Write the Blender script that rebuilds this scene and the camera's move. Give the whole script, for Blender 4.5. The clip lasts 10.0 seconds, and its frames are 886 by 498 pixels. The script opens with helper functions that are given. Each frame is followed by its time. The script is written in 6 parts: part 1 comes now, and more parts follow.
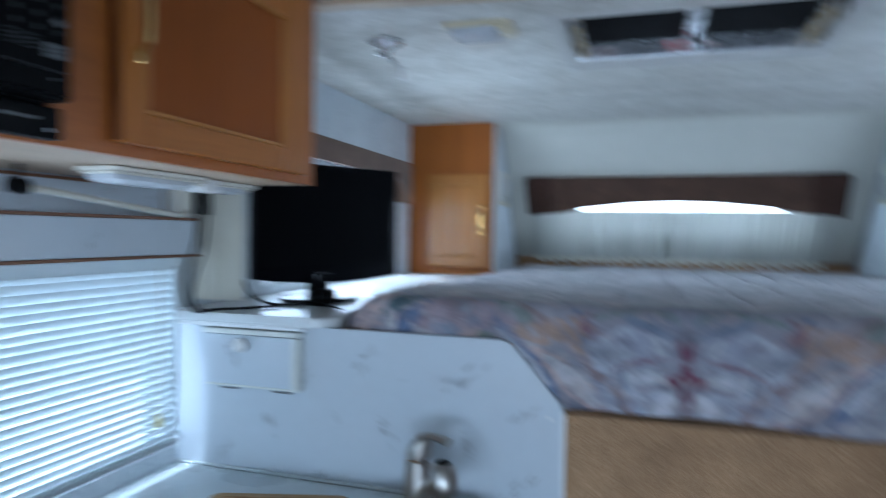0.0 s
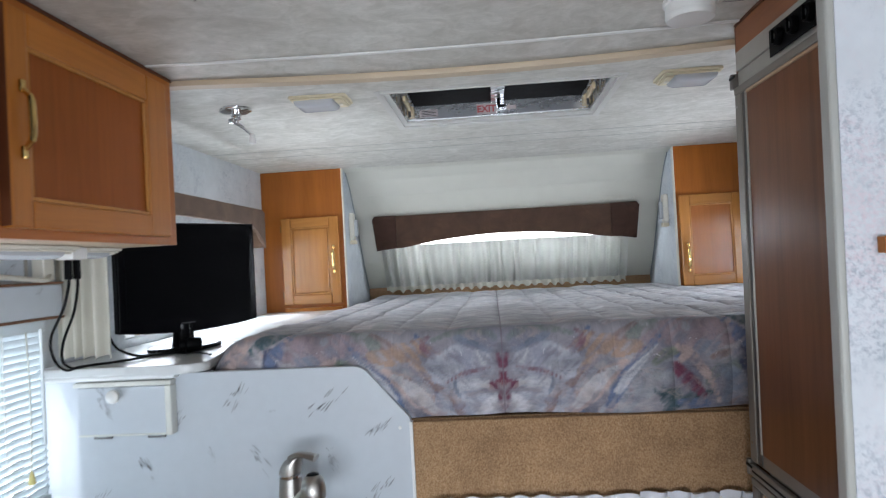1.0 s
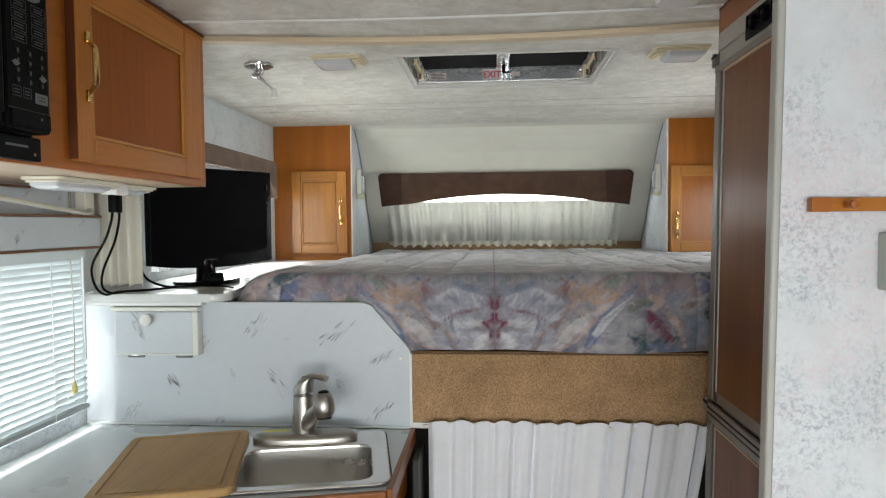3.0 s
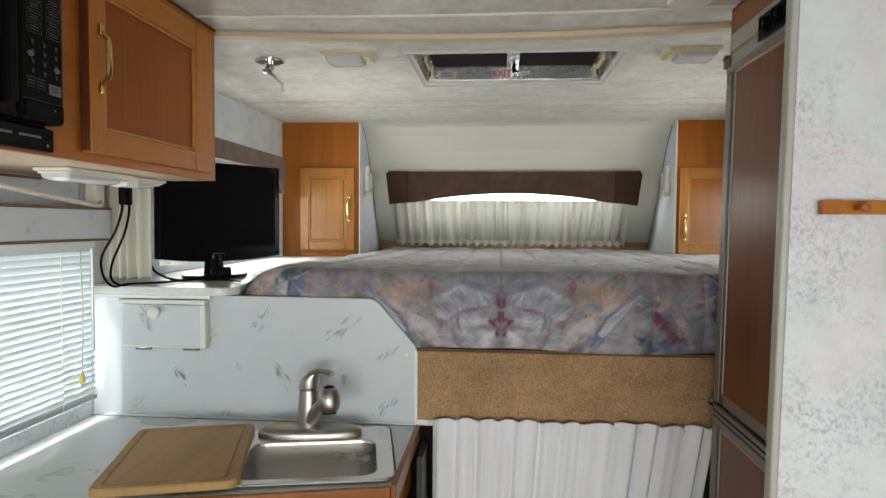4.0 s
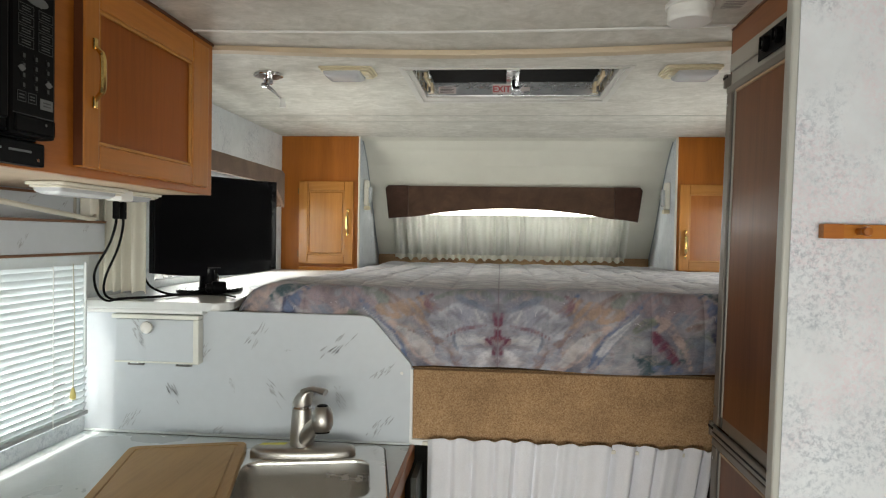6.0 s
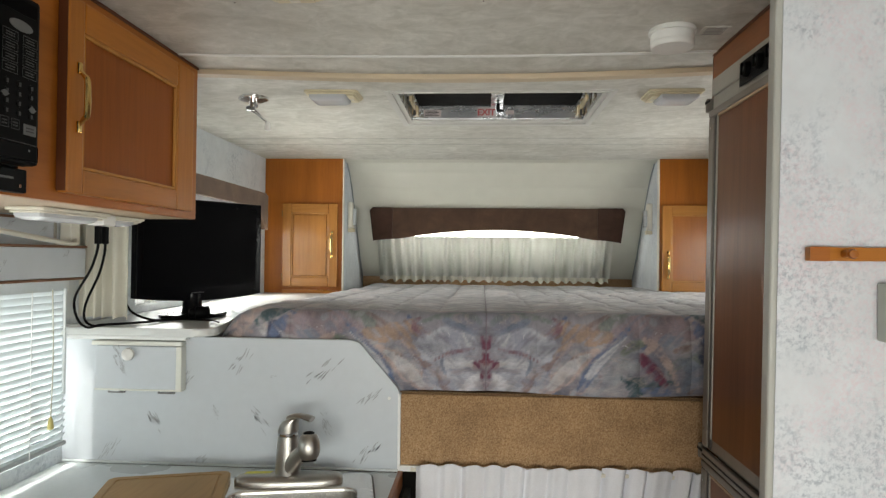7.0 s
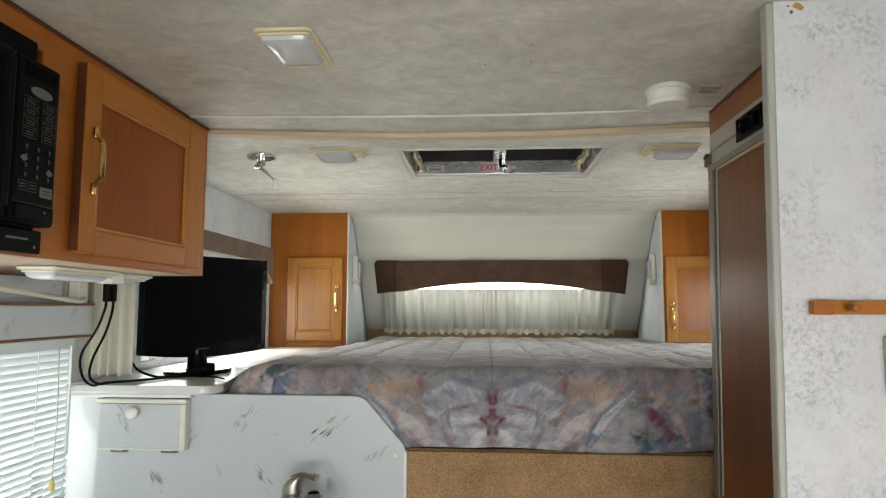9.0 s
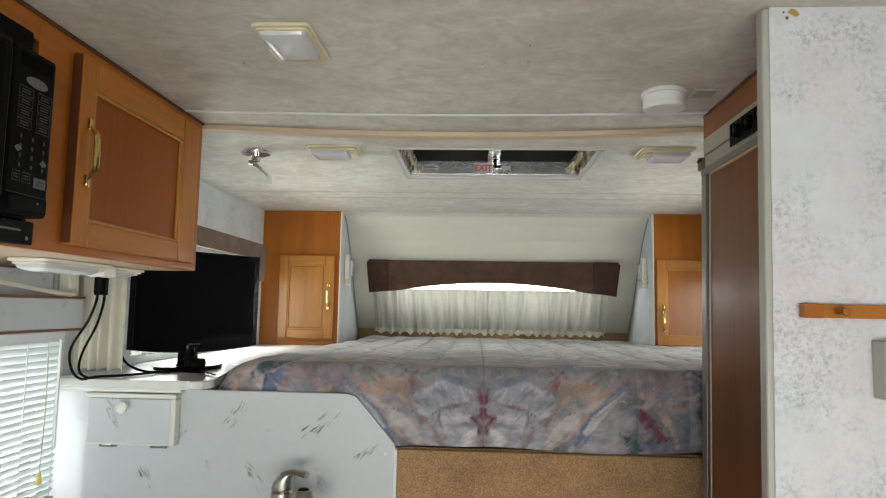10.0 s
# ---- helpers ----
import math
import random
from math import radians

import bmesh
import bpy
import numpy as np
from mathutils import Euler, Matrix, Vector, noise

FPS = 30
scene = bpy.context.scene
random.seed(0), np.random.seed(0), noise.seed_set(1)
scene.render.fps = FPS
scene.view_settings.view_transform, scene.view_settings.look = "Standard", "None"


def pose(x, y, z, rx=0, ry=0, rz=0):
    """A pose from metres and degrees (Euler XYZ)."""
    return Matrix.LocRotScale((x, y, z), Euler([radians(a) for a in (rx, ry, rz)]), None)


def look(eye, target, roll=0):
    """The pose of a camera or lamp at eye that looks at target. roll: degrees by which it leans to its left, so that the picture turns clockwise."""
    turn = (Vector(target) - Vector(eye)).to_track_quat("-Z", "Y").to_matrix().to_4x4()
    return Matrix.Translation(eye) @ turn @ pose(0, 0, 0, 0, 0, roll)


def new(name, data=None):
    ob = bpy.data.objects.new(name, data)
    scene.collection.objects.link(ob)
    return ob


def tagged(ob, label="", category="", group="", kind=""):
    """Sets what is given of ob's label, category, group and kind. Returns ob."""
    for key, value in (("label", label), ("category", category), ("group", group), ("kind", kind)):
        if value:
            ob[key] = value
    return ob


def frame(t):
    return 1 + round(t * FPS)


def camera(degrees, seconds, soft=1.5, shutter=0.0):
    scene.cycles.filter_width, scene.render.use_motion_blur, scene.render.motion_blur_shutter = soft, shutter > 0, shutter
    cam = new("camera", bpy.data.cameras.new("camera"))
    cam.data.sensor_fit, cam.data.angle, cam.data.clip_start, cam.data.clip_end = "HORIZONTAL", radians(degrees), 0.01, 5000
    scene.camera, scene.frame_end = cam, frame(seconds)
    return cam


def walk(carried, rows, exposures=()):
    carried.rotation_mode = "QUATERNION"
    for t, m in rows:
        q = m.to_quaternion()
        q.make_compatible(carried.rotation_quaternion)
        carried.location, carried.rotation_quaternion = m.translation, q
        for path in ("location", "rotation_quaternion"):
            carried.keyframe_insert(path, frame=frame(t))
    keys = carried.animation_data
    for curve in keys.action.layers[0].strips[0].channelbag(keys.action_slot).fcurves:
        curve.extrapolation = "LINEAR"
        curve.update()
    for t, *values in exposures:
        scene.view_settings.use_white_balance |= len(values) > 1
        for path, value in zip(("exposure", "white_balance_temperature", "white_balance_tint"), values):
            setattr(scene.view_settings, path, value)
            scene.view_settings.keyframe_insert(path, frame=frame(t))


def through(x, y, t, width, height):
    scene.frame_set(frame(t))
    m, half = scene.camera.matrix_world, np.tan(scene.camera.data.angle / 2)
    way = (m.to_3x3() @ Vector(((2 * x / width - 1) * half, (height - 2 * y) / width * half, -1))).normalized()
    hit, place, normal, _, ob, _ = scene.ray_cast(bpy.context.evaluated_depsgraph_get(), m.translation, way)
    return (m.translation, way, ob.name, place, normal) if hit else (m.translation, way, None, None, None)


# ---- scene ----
cam = camera(70.0, 10.0, soft=1.15, shutter=0.5)
PATH = [
    (0, (0.136, -1.228, 1.444), (-0.464, 0.678, 1.396), 0.8),
    (0.2, (0.135, -1.242, 1.444), (-0.148, 0.733, 1.297), -3.4),
    (0.5, (0.159, -1.333, 1.477), (-0.021, 0.654, 1.331), -2.0),
    (0.8, (0.19, -1.425, 1.494), (0.078, 0.572, 1.481), -2.8),
    (1, (0.209, -1.475, 1.474), (0.055, 0.519, 1.509), -3.1),
    (1.5, (0.214, -1.577, 1.458), (0.012, 0.413, 1.486), -1.3),
    (2, (0.234, -1.624, 1.443), (0.002, 0.362, 1.414), -2.3),
    (2.5, (0.224, -1.637, 1.439), (0.072, 0.357, 1.387), -0.4),
    (3.8, (0.212, -1.648, 1.442), (0.037, 0.341, 1.325), -0.5),
    (4, (0.212, -1.645, 1.436), (0.036, 0.346, 1.355), 0.4),
    (4.5, (0.216, -1.641, 1.436), (0.026, 0.35, 1.408), 0.8),
    (5, (0.225, -1.626, 1.43), (0.033, 0.364, 1.386), -0.1),
    (6.5, (0.215, -1.627, 1.454), (0.042, 0.365, 1.421), 1.4),
    (7, (0.208, -1.623, 1.454), (0.083, 0.373, 1.478), 0.6),
    (7.5, (0.207, -1.627, 1.455), (0.123, 0.37, 1.521), 1.4),
    (8, (0.203, -1.628, 1.453), (0.138, 0.369, 1.523), 0.9),
    (8.5, (0.202, -1.63, 1.455), (0.122, 0.366, 1.555), 0.3),
    (9, (0.205, -1.637, 1.463), (0.069, 0.35, 1.647), 0.1),
    (9.5, (0.201, -1.636, 1.456), (0.079, 0.351, 1.641), 0.9),
    (10, (0.2, -1.639, 1.458), (0.09, 0.35, 1.645), 1.0),
]
EXPOSURES = [
    (0.0, -0.42, 4600, 2), (0.3, -0.25, 5000, 4), (0.6, -0.16, 5200, 6), (1.0, 0.05, 5650, 8), (1.5, 0.1, 5780, 7), (2.5, 0.05, 6130, 5), (4.0, -0.07, 6520, 3), (6.5, -0.09, 6660, 4), (10.0, -0.06, 6640, 3),
]
walk(cam, [(t, look(eye, target, roll)) for t, eye, target, roll in PATH], EXPOSURES)

# ---- world and light ----
world = bpy.data.worlds.new("sky")
scene.world = world
world.use_nodes = True
wn = world.node_tree.nodes
sky = wn.new("ShaderNodeTexSky")
sky.sky_type = "NISHITA"
sky.sun_disc = False
sky.sun_elevation = radians(50)
sky.sun_rotation = radians(246)
wn["Background"].inputs["Strength"].default_value = 0.12
world.node_tree.links.new(sky.outputs[0], wn["Background"].inputs[0])

sun_data = bpy.data.lights.new("sun", "SUN")
sun_data.energy, sun_data.angle, sun_data.color = 5.0, radians(1.5), (1.0, 0.96, 0.9)
sun = new("sun", sun_data)
sun.matrix_world = look((-4.0, -1.8, 5.2), (0, 0, 0))


def window_light(name, place, target, w, h, power, tint=(1.0, 0.985, 0.96)):
    d = bpy.data.lights.new(name, "AREA")
    d.shape, d.size, d.size_y, d.energy, d.color = "RECTANGLE", w, h, power, tint
    ob = new(name, d)
    ob.matrix_world = look(place, target)
    return ob


window_light("daylight_galley", (-0.985, -0.58, 1.17), (0, -0.58, 1.17), 1.13, 0.43, 8)
window_light("daylight_cabover", (-0.985, 0.84, 1.465), (0, 0.84, 1.465), 0.96, 0.35, 7)
window_light("daylight_cabover_right", (1.555, 0.84, 1.465), (0, 0.84, 1.465), 0.96, 0.35, 7)
window_light("daylight_nose", (0.275, 1.985, 1.605), (0.275, 1.145, 1.06), 1.14, 0.19, 10)
window_light("daylight_rear", (0.3, -3.38, 1.05), (0.3, -1.5, -0.45), 2.0, 0.8, 64)

# ---- materials ----
MATS = {}


def nodes_of(name, rough=0.5, metal=0.0, spec=0.5):
    m = bpy.data.materials.new(name)
    m.use_nodes = True
    nt = m.node_tree
    b = nt.nodes["Principled BSDF"]
    b.inputs["Roughness"].default_value = rough
    b.inputs["Metallic"].default_value = metal
    b.inputs["Specular IOR Level"].default_value = spec
    return m, nt, b


def coords(nt, scale=(1, 1, 1), rot=(0, 0, 0)):
    t = nt.nodes.new("ShaderNodeTexCoord")
    mp = nt.nodes.new("ShaderNodeMapping")
    mp.inputs["Scale"].default_value = scale
    mp.inputs["Rotation"].default_value = rot
    nt.links.new(t.outputs["Object"], mp.inputs["Vector"])
    return mp.outputs["Vector"]


def noise_tex(nt, vec, scale, detail=4, rough=0.5, dist=0.0):
    n = nt.nodes.new("ShaderNodeTexNoise")
    n.inputs["Scale"].default_value = scale
    n.inputs["Detail"].default_value = detail
    n.inputs["Roughness"].default_value = rough
    n.inputs["Distortion"].default_value = dist
    nt.links.new(vec, n.inputs["Vector"])
    return n


def ramp(nt, fac, stops, mode="LINEAR"):
    r = nt.nodes.new("ShaderNodeValToRGB")
    r.color_ramp.interpolation = mode
    el = r.color_ramp.elements
    while len(el) < len(stops):
        el.new(0.5)
    for e, (p, c) in zip(el, stops):
        e.position = p
        e.color = (*c, 1) if len(c) == 3 else c
    nt.links.new(fac, r.inputs["Fac"])
    return r.outputs["Color"]


def mixc(nt, fac, a, b, mode="MIX"):
    m = nt.nodes.new("ShaderNodeMix")
    m.data_type, m.blend_type = "RGBA", mode
    for sock, v in ((m.inputs[0], fac), (m.inputs[6], a), (m.inputs[7], b)):
        if isinstance(v, (int, float)):
            sock.default_value = v
        elif isinstance(v, tuple):
            sock.default_value = (*v, 1)
        else:
            nt.links.new(v, sock)
    return m.outputs[2]


def bump(nt, b, height, strength=0.2, dist=0.002):
    n = nt.nodes.new("ShaderNodeBump")
    n.inputs["Strength"].default_value = strength
    n.inputs["Distance"].default_value = dist
    nt.links.new(height, n.inputs["Height"])
    nt.links.new(n.outputs["Normal"], b.inputs["Normal"])


def plain(name, col, rough=0.5, metal=0.0, var=0.06, scale=30, bumpy=0.05, spec=0.5):
    key = ("plain", name)
    if key in MATS:
        return MATS[key]
    m, nt, b = nodes_of(name, rough, metal, spec)
    v = coords(nt)
    n1 = noise_tex(nt, v, scale, 5)
    n2 = noise_tex(nt, v, scale * 0.12, 3)
    dark = tuple(c * (1 - var * 2) for c in col)
    lite = tuple(min(1, c * (1 + var)) for c in col)
    c1 = ramp(nt, n1.outputs["Fac"], [(0.3, dark), (0.7, lite)])
    c2 = ramp(nt, n2.outputs["Fac"], [(0.3, dark), (0.7, lite)])
    nt.links.new(mixc(nt, 0.5, c1, c2), b.inputs["Base Color"])
    rr = nt.nodes.new("ShaderNodeMapRange")
    rr.inputs["To Min"].default_value = max(0.02, rough - 0.08)
    rr.inputs["To Max"].default_value = min(1, rough + 0.1)
    nt.links.new(n2.outputs["Fac"], rr.inputs["Value"])
    nt.links.new(rr.outputs[0], b.inputs["Roughness"])
    if bumpy:
        bump(nt, b, n1.outputs["Fac"], bumpy)
    MATS[key] = m
    return m


def wood(name, col, axis="z", rough=0.35, contrast=0.3, fine=1.0, spec=0.3):
    """Straight-grained veneer, the grain along one axis."""
    key = ("wood", name, axis)
    if key in MATS:
        return MATS[key]
    m, nt, b = nodes_of(name + "_" + axis, rough, 0.0, spec)
    long, across = 0.9, 14.0 * fine
    sc = {"x": (long, across, across), "y": (across, long, across), "z": (across, across, long)}[axis]
    v = coords(nt, sc)
    g1 = noise_tex(nt, v, 1.0, 6, 0.6, 0.6)
    g2 = noise_tex(nt, v, 7.0, 4, 0.7, 0.2)
    big = noise_tex(nt, coords(nt), 2.5, 2)
    lo = tuple(c * (1 - contrast) for c in col)
    hi = tuple(min(1, c * (1 + contrast * 0.55)) for c in col)
    c1 = ramp(nt, g1.outputs["Fac"], [(0.3, lo), (0.55, col), (0.75, hi)])
    c2 = ramp(nt, g2.outputs["Fac"], [(0.35, (0.72, 0.68, 0.64)), (0.55, (1, 1, 1))])
    c = mixc(nt, 0.55, c1, c2, "MULTIPLY")
    c = mixc(nt, 0.35, c, ramp(nt, big.outputs["Fac"], [(0.3, lo), (0.7, hi)]))
    nt.links.new(c, b.inputs["Base Color"])
    bump(nt, b, g2.outputs["Fac"], 0.06, 0.001)
    MATS[key] = m
    return m


OAK = (0.415, 0.150, 0.019)
CAB = (0.375, 0.119, 0.015)
PANEL = (0.275, 0.078, 0.012)
FRIDGE = (0.175, 0.068, 0.026)


def oak(axis="z"):
    return wood("honey_oak", OAK, axis)


def cab(axis="z"):
    return wood("cabinet_veneer", CAB, axis)


def varnish(axis="z"):
    return wood("varnished_oak", (0.45, 0.195, 0.045), axis, 0.2, 0.28, 1.0, 0.5)


def red(axis="z"):
    return wood("reddish_panel", PANEL, axis, 0.35, 0.22, 1.0, 0.12)


def brown(axis="z"):
    return wood("fridge_walnut", FRIDGE, axis, 0.3, 0.42, 1.4, 0.16)


def ceiling_mat():
    m, nt, b = nodes_of("mottled_ceiling", 0.6)
    v = coords(nt, (0.85, 1.1, 1), (0, 0, 0.3))
    n1 = noise_tex(nt, v, 13, 8, 0.68, 1.1)
    n2 = noise_tex(nt, v, 2.6, 4, 0.55, 0.6)
    n3 = noise_tex(nt, v, 60, 3)
    n4 = noise_tex(nt, coords(nt, (1.0, 1.3, 1), (0, 0, -0.5)), 26, 6, 0.7, 0.9)
    c1 = ramp(nt, n1.outputs["Fac"], [(0.36, (0.575, 0.563, 0.515)), (0.47, (0.635, 0.623, 0.575)), (0.52, (0.665, 0.653, 0.605)), (0.63, (0.73, 0.72, 0.675))])
    c2 = ramp(nt, n2.outputs["Fac"], [(0.35, (0.88, 0.87, 0.86)), (0.65, (1, 1, 1))])
    c3 = ramp(nt, n4.outputs["Fac"], [(0.40, (0.91, 0.91, 0.90)), (0.55, (1.0, 1.0, 1.0)), (0.66, (1.05, 1.05, 1.05))])
    nt.links.new(mixc(nt, 1.0, mixc(nt, 1.0, c1, c2, "MULTIPLY"), c3, "MULTIPLY"), b.inputs["Base Color"])
    bump(nt, b, n1.outputs["Fac"], 0.22, 0.004)
    return m


def sponge_mat(name, base, blue_amt=1.0, pink_amt=1.0):
    """White vinyl wall covering with a sponged grey-blue and pink print."""
    m, nt, b = nodes_of(name, 0.5)
    v = coords(nt)
    big = noise_tex(nt, v, 6.5, 7, 0.72, 0.5)
    big2 = noise_tex(nt, coords(nt, (1, 1, 1), (0.5, 0.3, 1)), 4.2, 5, 0.65, 0.4)
    fine = noise_tex(nt, v, 120, 6, 0.8, 0.3)
    fine2 = noise_tex(nt, coords(nt, (1, 1, 1), (1, 2, 0)), 150, 5, 0.8, 0.3)
    wash = noise_tex(nt, v, 12, 3, 0.6)

    def gate(f, patch, lo, hi):
        p = ramp(nt, patch.outputs["Fac"], [(0.43, (0.03, 0.03, 0.03)), (0.50, (0.35, 0.35, 0.35)), (0.60, (1, 1, 1))])
        s = ramp(nt, f.outputs["Fac"], [(lo, (0, 0, 0)), (hi, (1, 1, 1))])
        mm = nt.nodes.new("ShaderNodeMath")
        mm.operation = "MULTIPLY"
        nt.links.new(p, mm.inputs[0])
        nt.links.new(s, mm.inputs[1])
        return mm.outputs[0]

    c = ramp(nt, wash.outputs["Fac"], [(0.35, tuple(x * 0.9 for x in base)), (0.65, base)])
    g1, g2 = gate(fine, big, 0.46, 0.60), gate(fine2, big2, 0.42, 0.62)
    mul = nt.nodes.new("ShaderNodeMath")
    mul.operation = "MULTIPLY"
    mul.inputs[1].default_value = blue_amt
    nt.links.new(g1, mul.inputs[0])
    c = mixc(nt, mul.outputs[0], c, (0.33, 0.37, 0.43))
    mul2 = nt.nodes.new("ShaderNodeMath")
    mul2.operation = "MULTIPLY"
    mul2.inputs[1].default_value = pink_amt
    nt.links.new(g2, mul2.inputs[0])
    c = mixc(nt, mul2.outputs[0], c, (0.66, 0.52, 0.57))
    nt.links.new(c, b.inputs["Base Color"])
    bump(nt, b, fine.outputs["Fac"], 0.05, 0.001)
    return m


def carpet_mat():
    m, nt, b = nodes_of("tan_carpet", 0.95, 0, 0.1)
    v = coords(nt)
    f = noise_tex(nt, v, 260, 4, 0.8)
    g = noise_tex(nt, v, 9, 4, 0.6)
    c1 = ramp(nt, f.outputs["Fac"], [(0.32, (0.22, 0.135, 0.07)), (0.5, (0.385, 0.25, 0.14)), (0.68, (0.53, 0.375, 0.235))])
    t2 = noise_tex(nt, v, 90, 4, 0.7)
    c1 = mixc(nt, 0.3, c1, ramp(nt, t2.outputs["Fac"], [(0.35, (0.75, 0.73, 0.7)), (0.6, (1.1, 1.08, 1.05))]), "MULTIPLY")
    c2 = ramp(nt, g.outputs["Fac"], [(0.33, (0.82, 0.79, 0.77)), (0.62, (1.1, 1.07, 1.03))])
    nt.links.new(mixc(nt, 1.0, c1, c2, "MULTIPLY"), b.inputs["Base Color"])
    bump(nt, b, f.outputs["Fac"], 0.5, 0.003)
    return m


def quilt_mat():
    """Printed cotton: the strokes come from the cloth's colour layer; grain, flecks and stitched squares are added here."""
    m, nt, b = nodes_of("painterly_quilt", 0.85, 0, 0.2)
    b.inputs["Sheen Weight"].default_value = 0.15
    t = nt.nodes.new("ShaderNodeTexCoord")
    sp = nt.nodes.new("ShaderNodeSeparateXYZ")
    nt.links.new(t.outputs["Object"], sp.inputs[0])

    def math_(op, a, bb=None):
        n = nt.nodes.new("ShaderNodeMath")
        n.operation = op
        for i, x in enumerate((a, bb)):
            if x is None:
                continue
            if isinstance(x, (int, float)):
                n.inputs[i].default_value = x
            else:
                nt.links.new(x, n.inputs[i])
        return n.outputs[0]

    mx = math_("ABSOLUTE", math_("SUBTRACT", sp.outputs[0], 0.2195))
    # the cloth runs on over the front edge: one length for drop and top
    run = math_("SUBTRACT", sp.outputs[1], sp.outputs[2])
    cb = nt.nodes.new("ShaderNodeCombineXYZ")
    nt.links.new(mx, cb.inputs[0])
    nt.links.new(run, cb.inputs[1])
    vec = cb.outputs[0]
    at = nt.nodes.new("ShaderNodeAttribute")
    at.attribute_name = "print"
    # dry-brush grain and worn flecks over the printed strokes
    mp = nt.nodes.new("ShaderNodeMapping")
    mp.inputs["Rotation"].default_value = (0, 0, 0.7)
    mp.inputs["Scale"].default_value = (1.0, 1.9, 1)
    nt.links.new(vec, mp.inputs["Vector"])
    grain = noise_tex(nt, mp.outputs[0], 16, 9, 0.72, 0.5)
    c = mixc(nt, 0.75, at.outputs["Color"], ramp(nt, grain.outputs["Fac"], [(0.34, (0.60, 0.62, 0.67)), (0.5, (1.0, 1.0, 1.0)), (0.66, (1.40, 1.37, 1.34))]), "MULTIPLY")
    tint = noise_tex(nt, vec, 11, 7, 0.72, 0.7)
    c = mixc(nt, ramp(nt, tint.outputs["Fac"], [(0.54, (0, 0, 0)), (0.66, (0.42, 0.42, 0.42))]), c, (0.22, 0.23, 0.31))
    tint2 = noise_tex(nt, mp.outputs[0], 12, 6, 0.7, 1.2)
    c = mixc(nt, ramp(nt, tint2.outputs["Fac"], [(0.55, (0, 0, 0)), (0.67, (0.40, 0.40, 0.40))]), c, (0.46, 0.38, 0.35))
    fl = noise_tex(nt, vec, 62, 4, 0.7, 1)
    c = mixc(nt, ramp(nt, fl.outputs["Fac"], [(0.65, (0, 0, 0)), (0.73, (0.55, 0.55, 0.55))]), c, (0.66, 0.66, 0.70))
    seam = math_("LESS_THAN", mx, 0.0018)
    c = mixc(nt, math_("MULTIPLY", seam, 0.6), c, (0.2, 0.16, 0.2))
    nt.links.new(c, b.inputs["Base Color"])

    # stitch lines in squares
    def line(x, pitch):
        fr = math_("FRACT", math_("DIVIDE", x, pitch))
        d = math_("ABSOLUTE", math_("SUBTRACT", fr, 0.5))
        return math_("POWER", math_("MULTIPLY", d, 2.0), 6.0)

    wob = noise_tex(nt, vec, 16, 4, 0.6)
    st = math_("MAXIMUM", line(mx, 0.13), line(math_("ADD", run, math_("MULTIPLY", wob.outputs["Fac"], 0.03)), 0.13))
    hgt = math_("SUBTRACT", math_("MULTIPLY", wob.outputs["Fac"], 1.6), st)
    bump(nt, b, hgt, 0.55, 0.012)
    return m


def cloth_mat(name, col, through=0.35, rough=0.9):
    m, nt, b = nodes_of(name, rough, 0, 0.15)
    v = coords(nt)
    f = noise_tex(nt, v, 320, 3, 0.7)
    g = noise_tex(nt, v, 14, 3, 0.6)
    c = mixc(nt, 1.0, ramp(nt, f.outputs["Fac"], [(0.3, tuple(x * 0.93 for x in col)), (0.7, col)]),
             ramp(nt, g.outputs["Fac"], [(0.3, (0.95, 0.95, 0.94)), (0.7, (1, 1, 1))]), "MULTIPLY")
    nt.links.new(c, b.inputs["Base Color"])
    bump(nt, b, f.outputs["Fac"], 0.2, 0.0008)
    if through:
        tr = nt.nodes.new("ShaderNodeBsdfTranslucent")
        nt.links.new(c, tr.inputs["Color"])
        mx = nt.nodes.new("ShaderNodeMixShader")
        mx.inputs[0].default_value = through
        nt.links.new(b.outputs[0], mx.inputs[1])
        nt.links.new(tr.outputs[0], mx.inputs[2])
        nt.links.new(mx.outputs[0], nt.nodes["Material Output"].inputs["Surface"])
    return m


def suede_mat(name, col):
    m, nt, b = nodes_of(name, 0.9, 0, 0.15)
    b.inputs["Sheen Weight"].default_value = 0.25
    v = coords(nt)
    g = noise_tex(nt, v, 11, 5, 0.65, 0.6)
    f = noise_tex(nt, v, 180, 3)
    c = ramp(nt, g.outputs["Fac"], [(0.3, tuple(x * 0.7 for x in col)), (0.55, col), (0.72, tuple(x * 1.35 for x in col))])
    nt.links.new(c, b.inputs["Base Color"])
    bump(nt, b, f.outputs["Fac"], 0.15, 0.001)
    return m


def steel_mat(name, col=(0.55, 0.53, 0.5), rough=0.3, axis="x"):
    m, nt, b = nodes_of(name, rough, 1.0)
    v = coords(nt, {"x": (0.3, 1, 1), "y": (1, 0.3, 1), "z": (1, 1, 0.3)}[axis])
    s = noise_tex(nt, v, 26, 5, 0.65)
    nt.links.new(ramp(nt, s.outputs["Fac"], [(0.3, tuple(x * 0.93 for x in col)), (0.7, col)]), b.inputs["Base Color"])
    rr = nt.nodes.new("ShaderNodeMapRange")
    rr.inputs["To Min"].default_value = rough * 0.88
    rr.inputs["To Max"].default_value = rough * 1.15
    nt.links.new(s.outputs["Fac"], rr.inputs["Value"])
    nt.links.new(rr.outputs[0], b.inputs["Roughness"])
    return m


